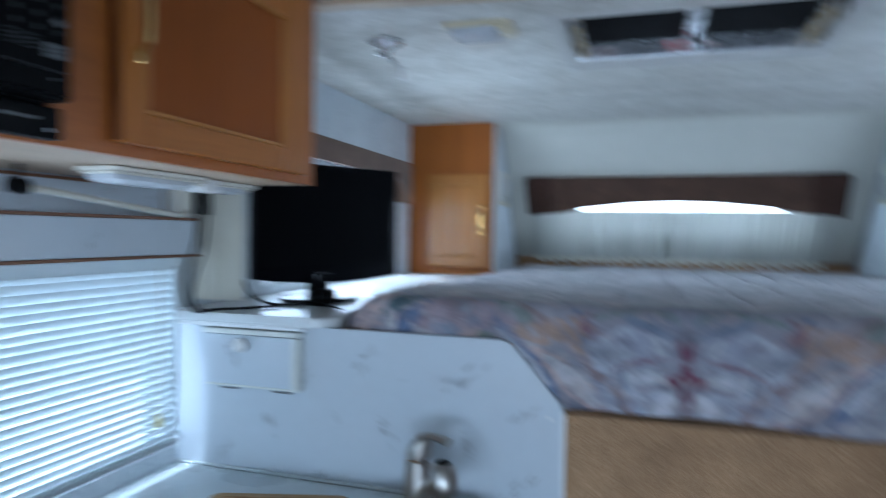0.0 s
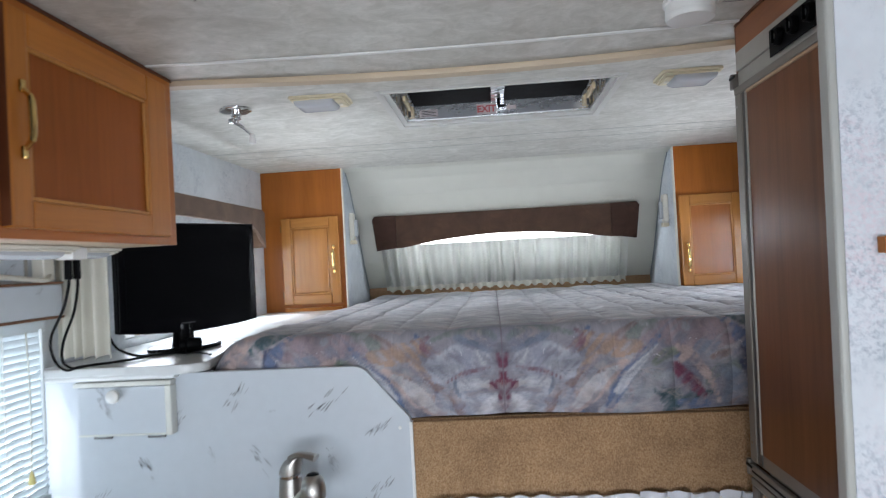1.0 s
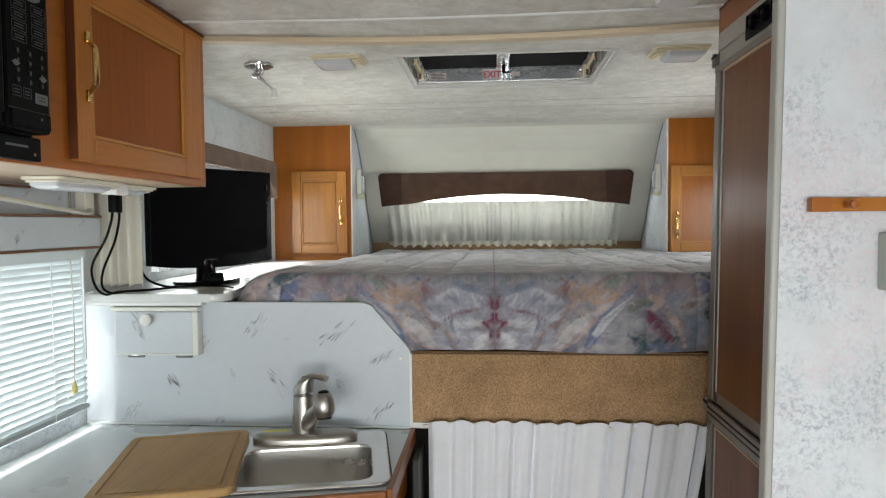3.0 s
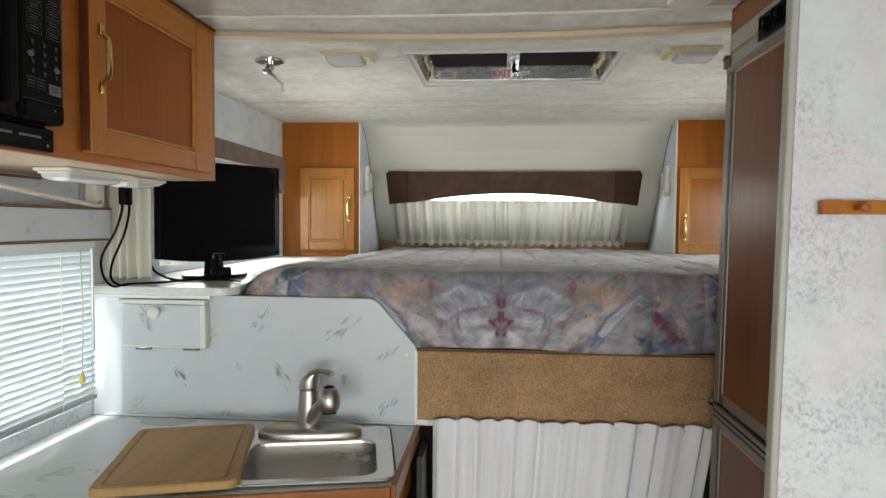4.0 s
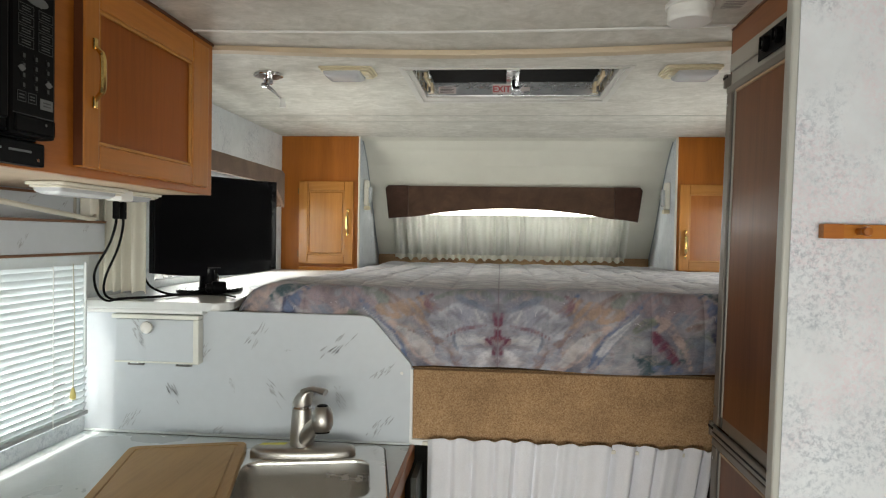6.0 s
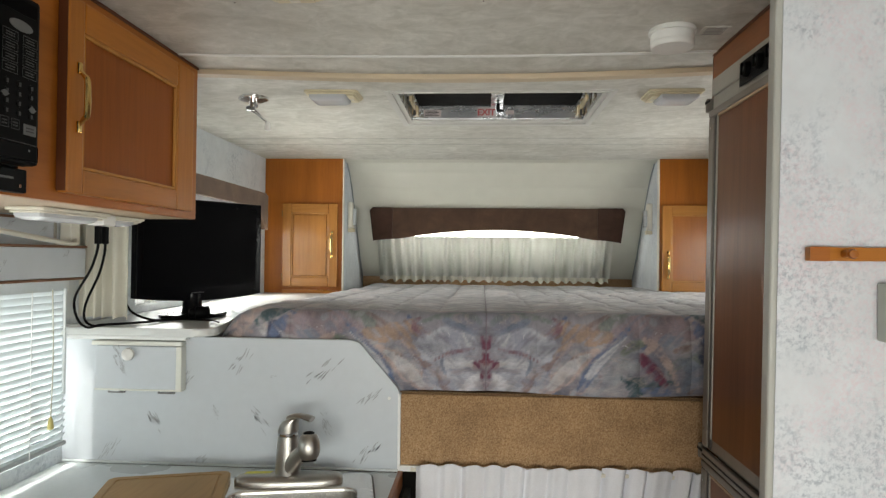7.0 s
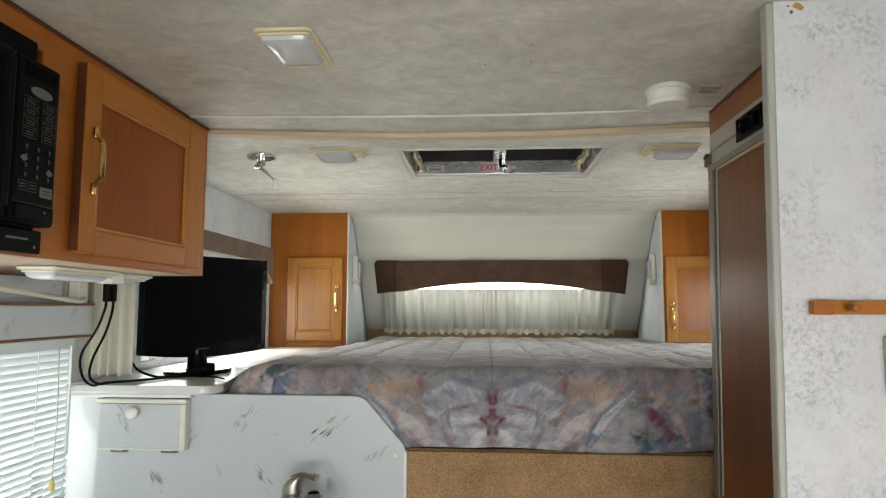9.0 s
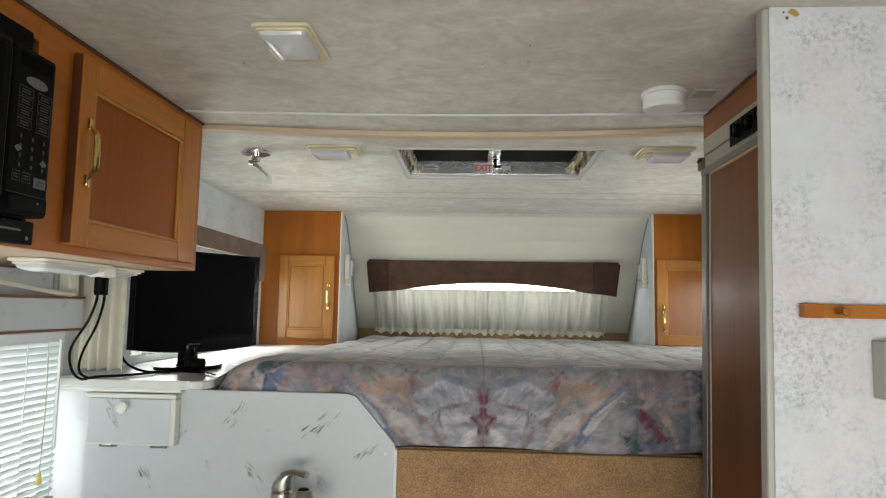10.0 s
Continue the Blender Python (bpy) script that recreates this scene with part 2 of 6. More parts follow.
def glass_mat():
    m, nt, b = nodes_of("window_glass", 0.02)
    b.inputs["Transmission Weight"].default_value = 1.0
    b.inputs["IOR"].default_value = 1.45
    return m


CEIL = ceiling_mat()
SPONGE = sponge_mat("sponged_wallpaper", (0.655, 0.685, 0.725), 0.95, 0.6)
SPONGE_BLUE = sponge_mat("blue_grey_wallpaper", (0.66, 0.70, 0.73), 0.85, 0.05)
SPONGE_GREY = sponge_mat("grey_wallpaper", (0.70, 0.72, 0.73), 0.4, 0.1)
CAPWHITE = plain("smooth_white_panel", (0.65, 0.64, 0.57), 0.45, 0, 0.025, 14, 0.02)
BRUSHWALL = plain("white_vinyl_panel", (0.565, 0.605, 0.65), 0.32, 0, 0.02, 40, 0.02)
INK = plain("grey_print", (0.40, 0.425, 0.46), 0.5, 0, 0.2, 200, 0)
CARPET = carpet_mat()
QUILT = quilt_mat()
SHEER = cloth_mat("sheer_cream_curtain", (0.68, 0.68, 0.65), 0.48)
WHITECLOTH = cloth_mat("white_curtain", (0.85, 0.86, 0.92), 0.05)
CREAMCLOTH = cloth_mat("cream_curtain", (0.80, 0.78, 0.70), 0.3)
SUEDE = suede_mat("brown_suede", (0.078, 0.044, 0.029))
SUEDE_DARK = suede_mat("dark_brown_suede", (0.050, 0.025, 0.017))
SUEDE_EDGE = suede_mat("faded_brown_suede", (0.14, 0.085, 0.055))
CREAM = plain("yellowed_plastic", (0.70, 0.63, 0.45), 0.4, 0, 0.04, 30, 0.02)
IVORY = plain("ivory_plastic", (0.74, 0.71, 0.62), 0.4, 0, 0.03, 30, 0.02)
WHITEP = plain("white_plastic", (0.78, 0.78, 0.76), 0.35, 0, 0.02, 30, 0.02)
LENS = plain("frosted_lens", (0.56, 0.58, 0.61), 0.12, 0, 0.02, 60, 0.1)
WHITEPAINT = plain("white_paint", (0.78, 0.79, 0.79), 0.4, 0, 0.03, 30, 0.03)
BLINDM = cloth_mat("blind_slat_white", (0.80, 0.84, 0.86), 0.4, 0.4)
BLACK = plain("black_plastic", (0.004, 0.004, 0.0045), 0.38, 0, 0.1, 40, 0.03, 0.05)
BLACKGLOSS = plain("glossy_black", (0.003, 0.003, 0.004), 0.15, 0, 0.05, 20, 0, 0.10)
SCREEN = plain("matte_screen", (0.002, 0.002, 0.0025), 0.4, 0, 0.05, 20, 0, 0.03)
GREYPRINT = plain("button_grey", (0.026, 0.028, 0.029), 0.5, 0, 0.1, 60, 0)
LIGHTPRINT = plain("panel_light_grey", (0.10, 0.105, 0.105), 0.4, 0, 0.08, 60, 0)
BRASS = plain("polished_brass", (0.78, 0.55, 0.20), 0.16, 1.0, 0.05, 60, 0)
CHROME = plain("chrome", (0.75, 0.75, 0.76), 0.1, 1.0, 0.03, 40, 0)
NICKEL = steel_mat("brushed_nickel", (0.43, 0.41, 0.38), 0.33, "z")
STEEL = steel_mat("stainless_steel", (0.78, 0.76, 0.73), 0.26, "x")
ALU = steel_mat("aluminium", (0.72, 0.73, 0.75), 0.27, "x")
COUNTER = plain("pale_laminate", (0.65, 0.70, 0.72), 0.28, 0, 0.03, 60, 0.01)
TAUPE = plain("taupe_metal_trim", (0.20, 0.18, 0.155), 0.38, 0.3, 0.06, 30, 0.02)
TAUPE_LIGHT = plain("pale_taupe_panel", (0.36, 0.34, 0.30), 0.4, 0.2, 0.05, 30, 0.02)
TANSTRIP = plain("tan_batten", (0.60, 0.49, 0.345), 0.5, 0, 0.06, 12, 0.02)
BATTEN = plain("white_batten", (0.78, 0.78, 0.76), 0.4, 0, 0.03, 30, 0)
GLASS = glass_mat()
BOARD = wood("maple_board", (0.44, 0.275, 0.112), "y", 0.5, 0.16)
FLOORM = wood("vinyl_plank", (0.26, 0.17, 0.10), "y", 0.45, 0.3)
REDINK = plain("red_ink", (0.50, 0.09, 0.10), 0.5, 0, 0.1, 60, 0)
PALE = plain("pale_sticker", (0.62, 0.55, 0.55), 0.4, 0, 0.05, 60, 0)
YELLOW = plain("yellow_label", (0.66, 0.62, 0.06), 0.45, 0, 0.05, 60, 0)
GROUND = plain("outdoor_gravel", (0.30, 0.28, 0.25), 0.9, 0, 0.2, 6, 0.3)

# ---- builders ----


def thing(name, at, label="", category="", group="", kind=""):
    ob = new(name)
    ob.location = at
    ob.empty_display_size = 0.05
    return tagged(ob, label, category, group, kind)


def mesh_of(name, bm, material, smooth=False):
    bmesh.ops.recalc_face_normals(bm, faces=bm.faces)
    me = bpy.data.meshes.new(name)
    bm.to_mesh(me)
    bm.free()
    if smooth:
        me.polygons.foreach_set("use_smooth", [True] * len(me.polygons))
        me.set_sharp_from_angle(angle=radians(42))
    me.materials.append(material)
    return me


def base_of(ob):
    """Where the parent's own origin lies: parts have theirs at the world's origin."""
    return Vector(ob.location) if ob.parent is None else Vector((0, 0, 0))


def part(name, bm, material, parent, label="", smooth=False):
    """One mesh, built in world coordinates, under a thing or a part."""
    ob = new(name, mesh_of(name, bm, material, smooth))
    ob.parent = parent
    ob.matrix_parent_inverse = Matrix.Translation(-base_of(parent))
    return tagged(ob, label)


def solo(name, bm, material, label="", category="", kind="", smooth=False, group=""):
    ob = new(name, mesh_of(name, bm, material, smooth))
    return tagged(ob, label, category, group, kind)


def box(x0, x1, y0, y1, z0, z1, bev=0.0, seg=2, bm=None):
    tmp = bmesh.new()
    bmesh.ops.create_cube(tmp, size=1.0)
    for v in tmp.verts:
        v.co = Vector((x0 + (v.co.x + 0.5) * (x1 - x0), y0 + (v.co.y + 0.5) * (y1 - y0), z0 + (v.co.z + 0.5) * (z1 - z0)))
    if bev:
        bmesh.ops.bevel(tmp, geom=tmp.edges[:], offset=bev, segments=seg, affect="EDGES", profile=0.6)
    return joined(bm, tmp)


def joined(bm, tmp, m=None):
    if m is not None:
        bmesh.ops.transform(tmp, matrix=m, verts=tmp.verts)
    if bm is None:
        return tmp
    vs = [bm.verts.new(v.co) for v in tmp.verts]
    tmp.verts.index_update()
    for f in tmp.faces:
        try:
            bm.faces.new([vs[v.index] for v in f.verts])
        except ValueError:
            pass
    tmp.free()
    return bm


def cyl(p0, p1, r0, r1=None, n=20, bm=None, bev=0.0):
    p0, p1 = Vector(p0), Vector(p1)
    d = p1 - p0
    tmp = bmesh.new()
    bmesh.ops.create_cone(tmp, cap_ends=True, segments=n, radius1=r0, radius2=r0 if r1 is None else r1, depth=d.length)
    if bev:
        rim = [e for e in tmp.edges if len(e.link_faces) == 2 and any(len(f.verts) > 4 for f in e.link_faces)]
        bmesh.ops.bevel(tmp, geom=rim, offset=bev, segments=2, affect="EDGES", profile=0.6)
    m = Matrix.Translation((p0 + p1) / 2) @ d.to_track_quat("Z", "Y").to_matrix().to_4x4()
    return joined(bm, tmp, m)


def prism(outline, axis, a, b, bev=0.0, bm=None):
    """A plate with the given outline (two coordinates), from a to b along the axis."""
    def at(p, w):
        return {"x": (w, p[0], p[1]), "y": (p[0], w, p[1]), "z": (p[0], p[1], w)}[axis]
    tmp = bmesh.new()
    lo = [tmp.verts.new(at(p, a)) for p in outline]
    hi = [tmp.verts.new(at(p, b)) for p in outline]
    f0, f1 = tmp.faces.new(lo), tmp.faces.new(hi[::-1])
    n = len(outline)
    for i in range(n):
        tmp.faces.new((lo[i], lo[(i + 1) % n], hi[(i + 1) % n], hi[i]))
    if bev:
        es = set(f0.edges) | set(f1.edges)
        bmesh.ops.bevel(tmp, geom=list(es), offset=bev, segments=2, affect="EDGES", profile=0.6)
    return joined(bm, tmp)


def rounded(x0, x1, y0, y1, r, n=5):
    pts = []
    for cx, cy, a in ((x1 - r, y1 - r, 0), (x0 + r, y1 - r, 90), (x0 + r, y0 + r, 180), (x1 - r, y0 + r, 270)):
        for i in range(n + 1):
            t = radians(a + 90 * i / n)
            pts.append((cx + r * math.cos(t), cy + r * math.sin(t)))
    return pts


def plate(us, vs, holes, put):
    """A sheet with real thickness and openings: grid lines us, vs; holes as (u0, u1, v0, v1); put(u, v, side) gives the place."""
    us, vs = sorted(set(us)), sorted(set(vs))
    bm = bmesh.new()
    grid = {}

    def vert(i, j, s):
        if (i, j, s) not in grid:
            grid[i, j, s] = bm.verts.new(put(us[i], vs[j], s))
        return grid[i, j, s]

    def solid(i, j):
        if not (0 <= i < len(us) - 1 and 0 <= j < len(vs) - 1):
            return False
        u, v = (us[i] + us[i + 1]) / 2, (vs[j] + vs[j + 1]) / 2
        return not any(h[0] < u < h[1] and h[2] < v < h[3] for h in holes)

    for i in range(len(us) - 1):
        for j in range(len(vs) - 1):
            if not solid(i, j):
                continue
            for s in (0, 1):
                bm.faces.new([vert(*k, s) for k in ((i, j), (i + 1, j), (i + 1, j + 1), (i, j + 1))])
            for (di, dj), (a, b) in (((-1, 0), ((i, j), (i, j + 1))), ((1, 0), ((i + 1, j), (i + 1, j + 1))),
                                     ((0, -1), ((i, j), (i + 1, j))), ((0, 1), ((i, j + 1), (i + 1, j + 1)))):
                if not solid(i + di, j + dj):
                    bm.faces.new((vert(*a, 0), vert(*b, 0), vert(*b, 1), vert(*a, 1)))
    return bm


def shell(bm, t):
    """Gives an open sheet a real thickness t."""
    bm.normal_update()
    bm.verts.index_update()
    front = bm.faces[:]
    rim = [e for e in bm.edges if len(e.link_faces) == 1]
    rim = [(e.verts[0], e.verts[1]) for e in rim]
    twin = {v: bm.verts.new(v.co - v.normal * t) for v in bm.verts[:]}
    for f in front:
        bm.faces.new([twin[v] for v in reversed(f.verts)])
    for a, b in rim:
        bm.faces.new((a, b, twin[b], twin[a]))
    return bm


def tube(points, r, n=8, bm=None, flat=1.0):
    """A bent rod through the points; flat < 1 squashes it."""
    pts = [Vector(p) for p in points]
    tmp = bmesh.new()
    rings = []
    for i, p in enumerate(pts):
        d = (pts[min(i + 1, len(pts) - 1)] - pts[max(i - 1, 0)]).normalized()
        rr = r[i] if isinstance(r, (list, tuple)) else r
        if flat == 1.0:                      # carry the frame along, so that round rods never twist
            side_ = d.orthogonal() if i == 0 else side_ - d * side_.dot(d)
            side_.normalize()
            up = d.cross(side_)
        else:
            q = d.to_track_quat("Z", "Y")
            side_, up = q @ Vector((1, 0, 0)), q @ Vector((0, 1, 0))
        rings.append([tmp.verts.new(p + side_ * (rr * math.cos(2 * math.pi * k / n)) + up * (rr * flat * math.sin(2 * math.pi * k / n))) for k in range(n)])
    for a, b in zip(rings, rings[1:]):
        for k in range(n):
            tmp.faces.new((a[k], a[(k + 1) % n], b[(k + 1) % n], b[k]))
    tmp.faces.new(rings[0][::-1])
    tmp.faces.new(rings[-1])
    return joined(bm, tmp)


def smooth_path(pts, n=6):
    """Points on a smooth curve through pts."""
    pts = [Vector(p) for p in pts]
    out = []
    for i in range(len(pts) - 1):
        p0, p1, p2, p3 = pts[max(i - 1, 0)], pts[i], pts[i + 1], pts[min(i + 2, len(pts) - 1)]
        for k in range(n):
            t = k / n
            out.append(0.5 * ((2 * p1) + (p2 - p0) * t + (2 * p0 - 5 * p1 + 4 * p2 - p3) * t * t + (3 * p1 - p0 - 3 * p2 + p3) * t ** 3))
    return out + [pts[-1]]


def lathe(profile, axis_at, n=28, bm=None, m=None):
    """A turned shape: profile of (radius, height)."""
    tmp = bmesh.new()
    rings = []
    for r, h in profile:
        rings.append([tmp.verts.new((max(r, 1e-4) * math.cos(2 * math.pi * k / n), max(r, 1e-4) * math.sin(2 * math.pi * k / n), h)) for k in range(n)])
    for a, b in zip(rings, rings[1:]):
        for k in range(n):
            tmp.faces.new((a[k], a[(k + 1) % n], b[(k + 1) % n], b[k]))
    tmp.faces.new(rings[0][::-1])
    tmp.faces.new(rings[-1])
    return joined(bm, tmp, Matrix.Translation(axis_at) @ (m or Matrix.Identity(4)))

# ---- structure ----
LX, RX, CZ = -0.905, 1.475, 1.947      # inner faces of the side walls, ceiling height
BACK = -3.30

W1 = (-1.15, -0.004, 0.938, 1.385)     # openings: galley, cabover left and right
W2 = (0.35, 1.33, 1.285, 1.645)

solo("ground", box(-40, 40, -40, 40, -1.0, -0.9), GROUND, "gravel ground outside the camper", "ground", "structure")
solo("floor", box(LX - 0.05, RX + 0.05, BACK - 0.05, 0.6, -0.05, 0.0), FLOORM, "wood-look vinyl floor", "floor", "structure")


def side(x_in, x_out):
    return lambda u, v, s: ((x_in, x_out)[s], u, v)


solo("wall_left", plate([BACK, W1[0], W1[1], W2[0], W2[1], 2.25], [0, W1[2], W1[3], W2[2], W2[3], CZ + 0.03],
     [W1, W2], side(LX, LX - 0.05)), SPONGE_BLUE, "pale blue-grey sponged wallpaper wall with two windows", "wall", "structure")
solo("wall_right", plate([BACK, W2[0], W2[1], 2.25], [0, W2[2], W2[3], CZ + 0.03], [W2], side(RX, RX + 0.05)),
     SPONGE_GREY, "pale sponged wallpaper side wall", "wall", "structure")
solo("wall_rear", plate([LX - 0.05, -0.75, 1.35, RX + 0.05], [0, 0.55, 1.5, CZ + 0.03], [(-0.75, 1.35, 0.55, 1.5)],
     lambda u, v, s: (u, BACK - 0.05 * s, v)), SPONGE, "white rear wall with a wide window", "wall", "structure")

HATCH = (-0.055, 0.562, 0.258, 0.648)


def sag(x, y):
    """The ceiling panel droops a little along its middle joint."""
    return 0.020 * math.cos(math.pi * min(max((x - 0.18) / 1.45, -0.5), 0.5)) * math.exp(-((y - 0.02) / 0.17) ** 2)


solo("ceiling", plate([LX, HATCH[0], HATCH[1], RX] + [-0.85 + 0.1 * k for k in range(23)], [BACK, HATCH[2], HATCH[3], 1.58] + [-0.60 + 0.04 * k for k in range(31)], [HATCH],
     lambda u, v, s: (u, v, CZ - sag(u, v) + 0.05 * s)), CEIL, "off-white mottled vinyl ceiling", "ceiling", "structure")

# the nose slopes down from the ceiling to the head of the bed
NOSE = [(1.58, 1.947), (1.625, 1.936), (1.68, 1.893), (1.745, 1.823), (1.864, 1.649), (1.975, 1.477), (2.095, 1.328), (2.17, 1.24), (2.20, 1.0)]
NW = (-0.30, 0.85, 4, 5)


def nose_at(u, v, s):
    i = int(v)
    y, z = NOSE[i]
    y0, z0 = NOSE[max(i - 1, 0)]
    y1, z1 = NOSE[min(i + 1, len(NOSE) - 1)]
    n = Vector((0, -(z1 - z0), y1 - y0)).normalized()
    return (u, y + n.y * 0.045 * s, z + n.z * 0.045 * s)


solo("wall_front", plate([LX, NW[0], NW[1], RX], list(range(len(NOSE))), [NW], nose_at), CAPWHITE,
     "smooth white sloping nose panel over the bed", "wall", "structure")

# partition beside the refrigerator, with its rounded edge trim
PY = -0.64
LEAN = 0.017                            # the fridge side leans outwards by this much a metre


def leaning(bm):
    for v in bm.verts:
        v.co.x += LEAN * (v.co.z - 1.45)
    return bm


solo("wall_partition", prism([(0.6525 - LEAN * 1.45, 0.0), (RX, 0.0), (RX, CZ), (0.6525 + LEAN * (CZ - 1.45), CZ)], "y", PY, PY + 0.018), SPONGE, "white wallpaper partition with sponged grey and pink print", "wall", "structure")
solo("trim_partition", leaning(box(0.640, 0.652, PY - 0.003, PY + 0.021, 0, CZ - 0.002, 0.005, 3)), plain("grey_cream_trim", (0.40, 0.40, 0.37), 0.4, 0, 0.04, 20, 0.02),
     "grey-white rounded edge trim on the partition", "trim", "structure")


def window(name, put, us, vs, label):
    w = thing(name, put((us[0] + us[1]) / 2, vs[0], 0.5), label, "window", "", "structure")
    fw = 0.022
    ring = plate([us[0], us[0] + fw, us[1] - fw, us[1]], [vs[0], vs[0] + fw, vs[1] - fw, vs[1]],
                 [(us[0] + fw, us[1] - fw, vs[0] + fw, vs[1] - fw)], put)
    part("window_frame", ring, ALU, w, "aluminium window frame")
    mid = (us[0] + us[1]) / 2
    for a, b in ((us[0] + fw, mid - 0.008), (mid + 0.008, us[1] - fw)):
        pane = plate([a, b], [vs[0] + fw, vs[1] - fw], [], lambda u, v, s: put(u, v, 0.45 + 0.1 * s))
        p = part("pane", pane, GLASS, w)
        p.visible_shadow = False
    part("mullion", plate([mid - 0.008, mid + 0.008], [vs[0] + fw, vs[1] - fw], [], put), ALU, w)
    return w


window("window_1", lambda u, v, s: (LX - 0.035 + 0.02 * s, u, v), (W1[0] + 0.002, W1[1] - 0.002), (W1[2] + 0.002, W1[3] - 0.002), "galley window behind white mini blinds")
window("window_2", lambda u, v, s: (LX - 0.035 + 0.02 * s, u, v), (W2[0] + 0.002, W2[1] - 0.002), (W2[2] + 0.002, W2[3] - 0.002), "bright cabover side window with an aluminium frame")
window("window_3", lambda u, v, s: (RX + 0.035 - 0.02 * s, u, v), (W2[0] + 0.002, W2[1] - 0.002), (W2[2] + 0.002, W2[3] - 0.002), "bright cabover side window with an aluminium frame")


def nose_window(u, v, s):
    a, b = Vector((0, *NOSE[4])), Vector((0, *NOSE[5]))
    p = a.lerp(b, v)
    d = (b - a).normalized()
    n = Vector((0, -d.z, d.y))
    p = p + n * (0.012 + 0.02 * s)
    return (u, p.y, p.z)


def strip_window():
    w = thing("window_4", (0.275, 2.0, 1.48), "long bright window in the sloping nose", "window", "", "structure")
    part("window_frame", plate([NW[0] + 0.002, NW[0] + 0.02, NW[1] - 0.02, NW[1] - 0.002], [0.01, 0.1, 0.9, 0.99], [(NW[0] + 0.02, NW[1] - 0.02, 0.1, 0.9)], nose_window), ALU, w)
    p = part("pane", plate([NW[0] + 0.02, NW[1] - 0.02], [0.1, 0.9], [], lambda u, v, s: nose_window(u, v, 0.4 + 0.1 * s)), GLASS, w)
    p.visible_shadow = False


strip_window()

# battens over the ceiling joints
def batten(x0, x1, y0, y1, drop):
    """A thin strip that follows the droop of the ceiling."""
    n = 24
    xs = [x0 + (x1 - x0) * k / n for k in range(n + 1)]
    ym = (y0 + y1) / 2
    return plate(xs, [y0, y0 + 0.002, y1 - 0.002, y1], [], lambda u, v, s: (u, v, CZ - sag(u, ym) - (0.0005 if s else drop * (1.0 if y0 < v < y1 else 0.6))))


solo("trim_batten_tan", batten(LX + 0.003, RX - 0.003, 0.008, 0.046, 0.013), TANSTRIP, "tan wooden batten across the ceiling", "trim", "structure")
solo("trim_batten_white", batten(-0.545, 0.75, -0.118, -0.106, 0.004), BATTEN, "thin white batten across the ceiling", "trim", "structure")
for sy in (1.0, 1.14):
    solo("trim_seam", box(-0.9, 1.47, sy - 0.002, sy + 0.002, CZ - 0.0015, CZ - 0.0004), plain("seam_grey", (0.45, 0.45, 0.43), 0.6), "fine grey ceiling joint line", "trim", "structure")

# ---- bed ----
PLAT = 1.10
bunk = thing("bed_platform", (0.3, 1.0, 0.30), "carpeted cabover bed platform over a curtained opening", "bed base")
part("deck", box(LX, RX, 0.03, 2.18, PLAT - 0.05, PLAT), CARPET, bunk)
part("carpet_face", box(0.0, RX, 0.005, 0.028, 0.915, PLAT - 0.002, 0.004), CARPET, bunk, "tan cut-pile carpet face")
part("lower_rail", box(0.0, 0.76, -0.004, 0.022, 0.902, 0.917, 0.002), WHITEPAINT, bunk, "narrow white rail")
# back board coloured near black for the shade inside the recess
part("recess_back", box(LX, RX, 0.58, 0.60, 0, PLAT - 0.05), plain("recess_shade", (0.05, 0.045, 0.04), 0.8), bunk)
part("head_ledge", box(-0.498, 1.069, 2.085, 2.13, PLAT, 1.334, 0.006), CARPET, bunk, "tan carpeted ledge at the head")


# ---- bedspread print: broad brush strokes, mirrored about the seam ----
SEAM = 0.2195
PIGMENT = dict(
    lilac=(0.42, 0.43, 0.50),
    white=(0.60, 0.60, 0.64),
    wine=(0.2, 0.06, 0.105),
    plum=(0.22, 0.13, 0.16),
    sage=(0.23, 0.26, 0.25),
    slate=(0.22, 0.25, 0.32),
    tan=(0.38, 0.275, 0.22),
    rose=(0.5, 0.39, 0.37),
    brown=(0.27, 0.2, 0.19),
    blue=(0.15, 0.19, 0.31),
    pearl=(0.54, 0.53, 0.56),
    olive=(0.23, 0.26, 0.21),
    teal=(0.07, 0.12, 0.14),
    mauve=(0.31, 0.25, 0.28),
    grey=(0.33, 0.34, 0.38),
    navy=(0.08, 0.09, 0.15),
)
GROUND_STROKES = [
    ("mauve", 0.038, (0.342, 1.284), (0.428, 1.279), (0.542, 1.274)),
    ("lilac", 0.0555, (0.049, 1.219), (0.099, 1.212), (0.156, 1.221)),
    ("lilac", 0.0321, (0.02, 1.122), (0.099, 1.124), (0.17, 1.128)),
    ("grey", 0.0409, (0.277, 1.157), (0.342, 1.174), (0.392, 1.204)),
    ("rose", 0.0292, (0.156, 1.118), (0.213, 1.163), (0.285, 1.209)),
    ("pearl", 0.0175, (0.17, 1.126), (0.22, 1.168), (0.27, 1.202)),
    ("tan", 0.0248, (0.196, 1.288), (0.242, 1.263), (0.31, 1.253)),
    ("tan", 0.0131, (0.213, 1.267), (0.202, 1.23), (0.182, 1.2)),
    ("sage", 0.0131, (0.009, 1.287), (0.077, 1.306), (0.156, 1.293)),
    ("slate", 0.0102, (0.02, 1.258), (0.07, 1.271), (0.102, 1.289)),
    ("brown", 0.0088, (0.092, 1.136), (0.163, 1.177), (0.242, 1.198)),
    ("plum", 0.0088, (0.173, 1.303), (0.187, 1.281), (0.173, 1.255)),
]
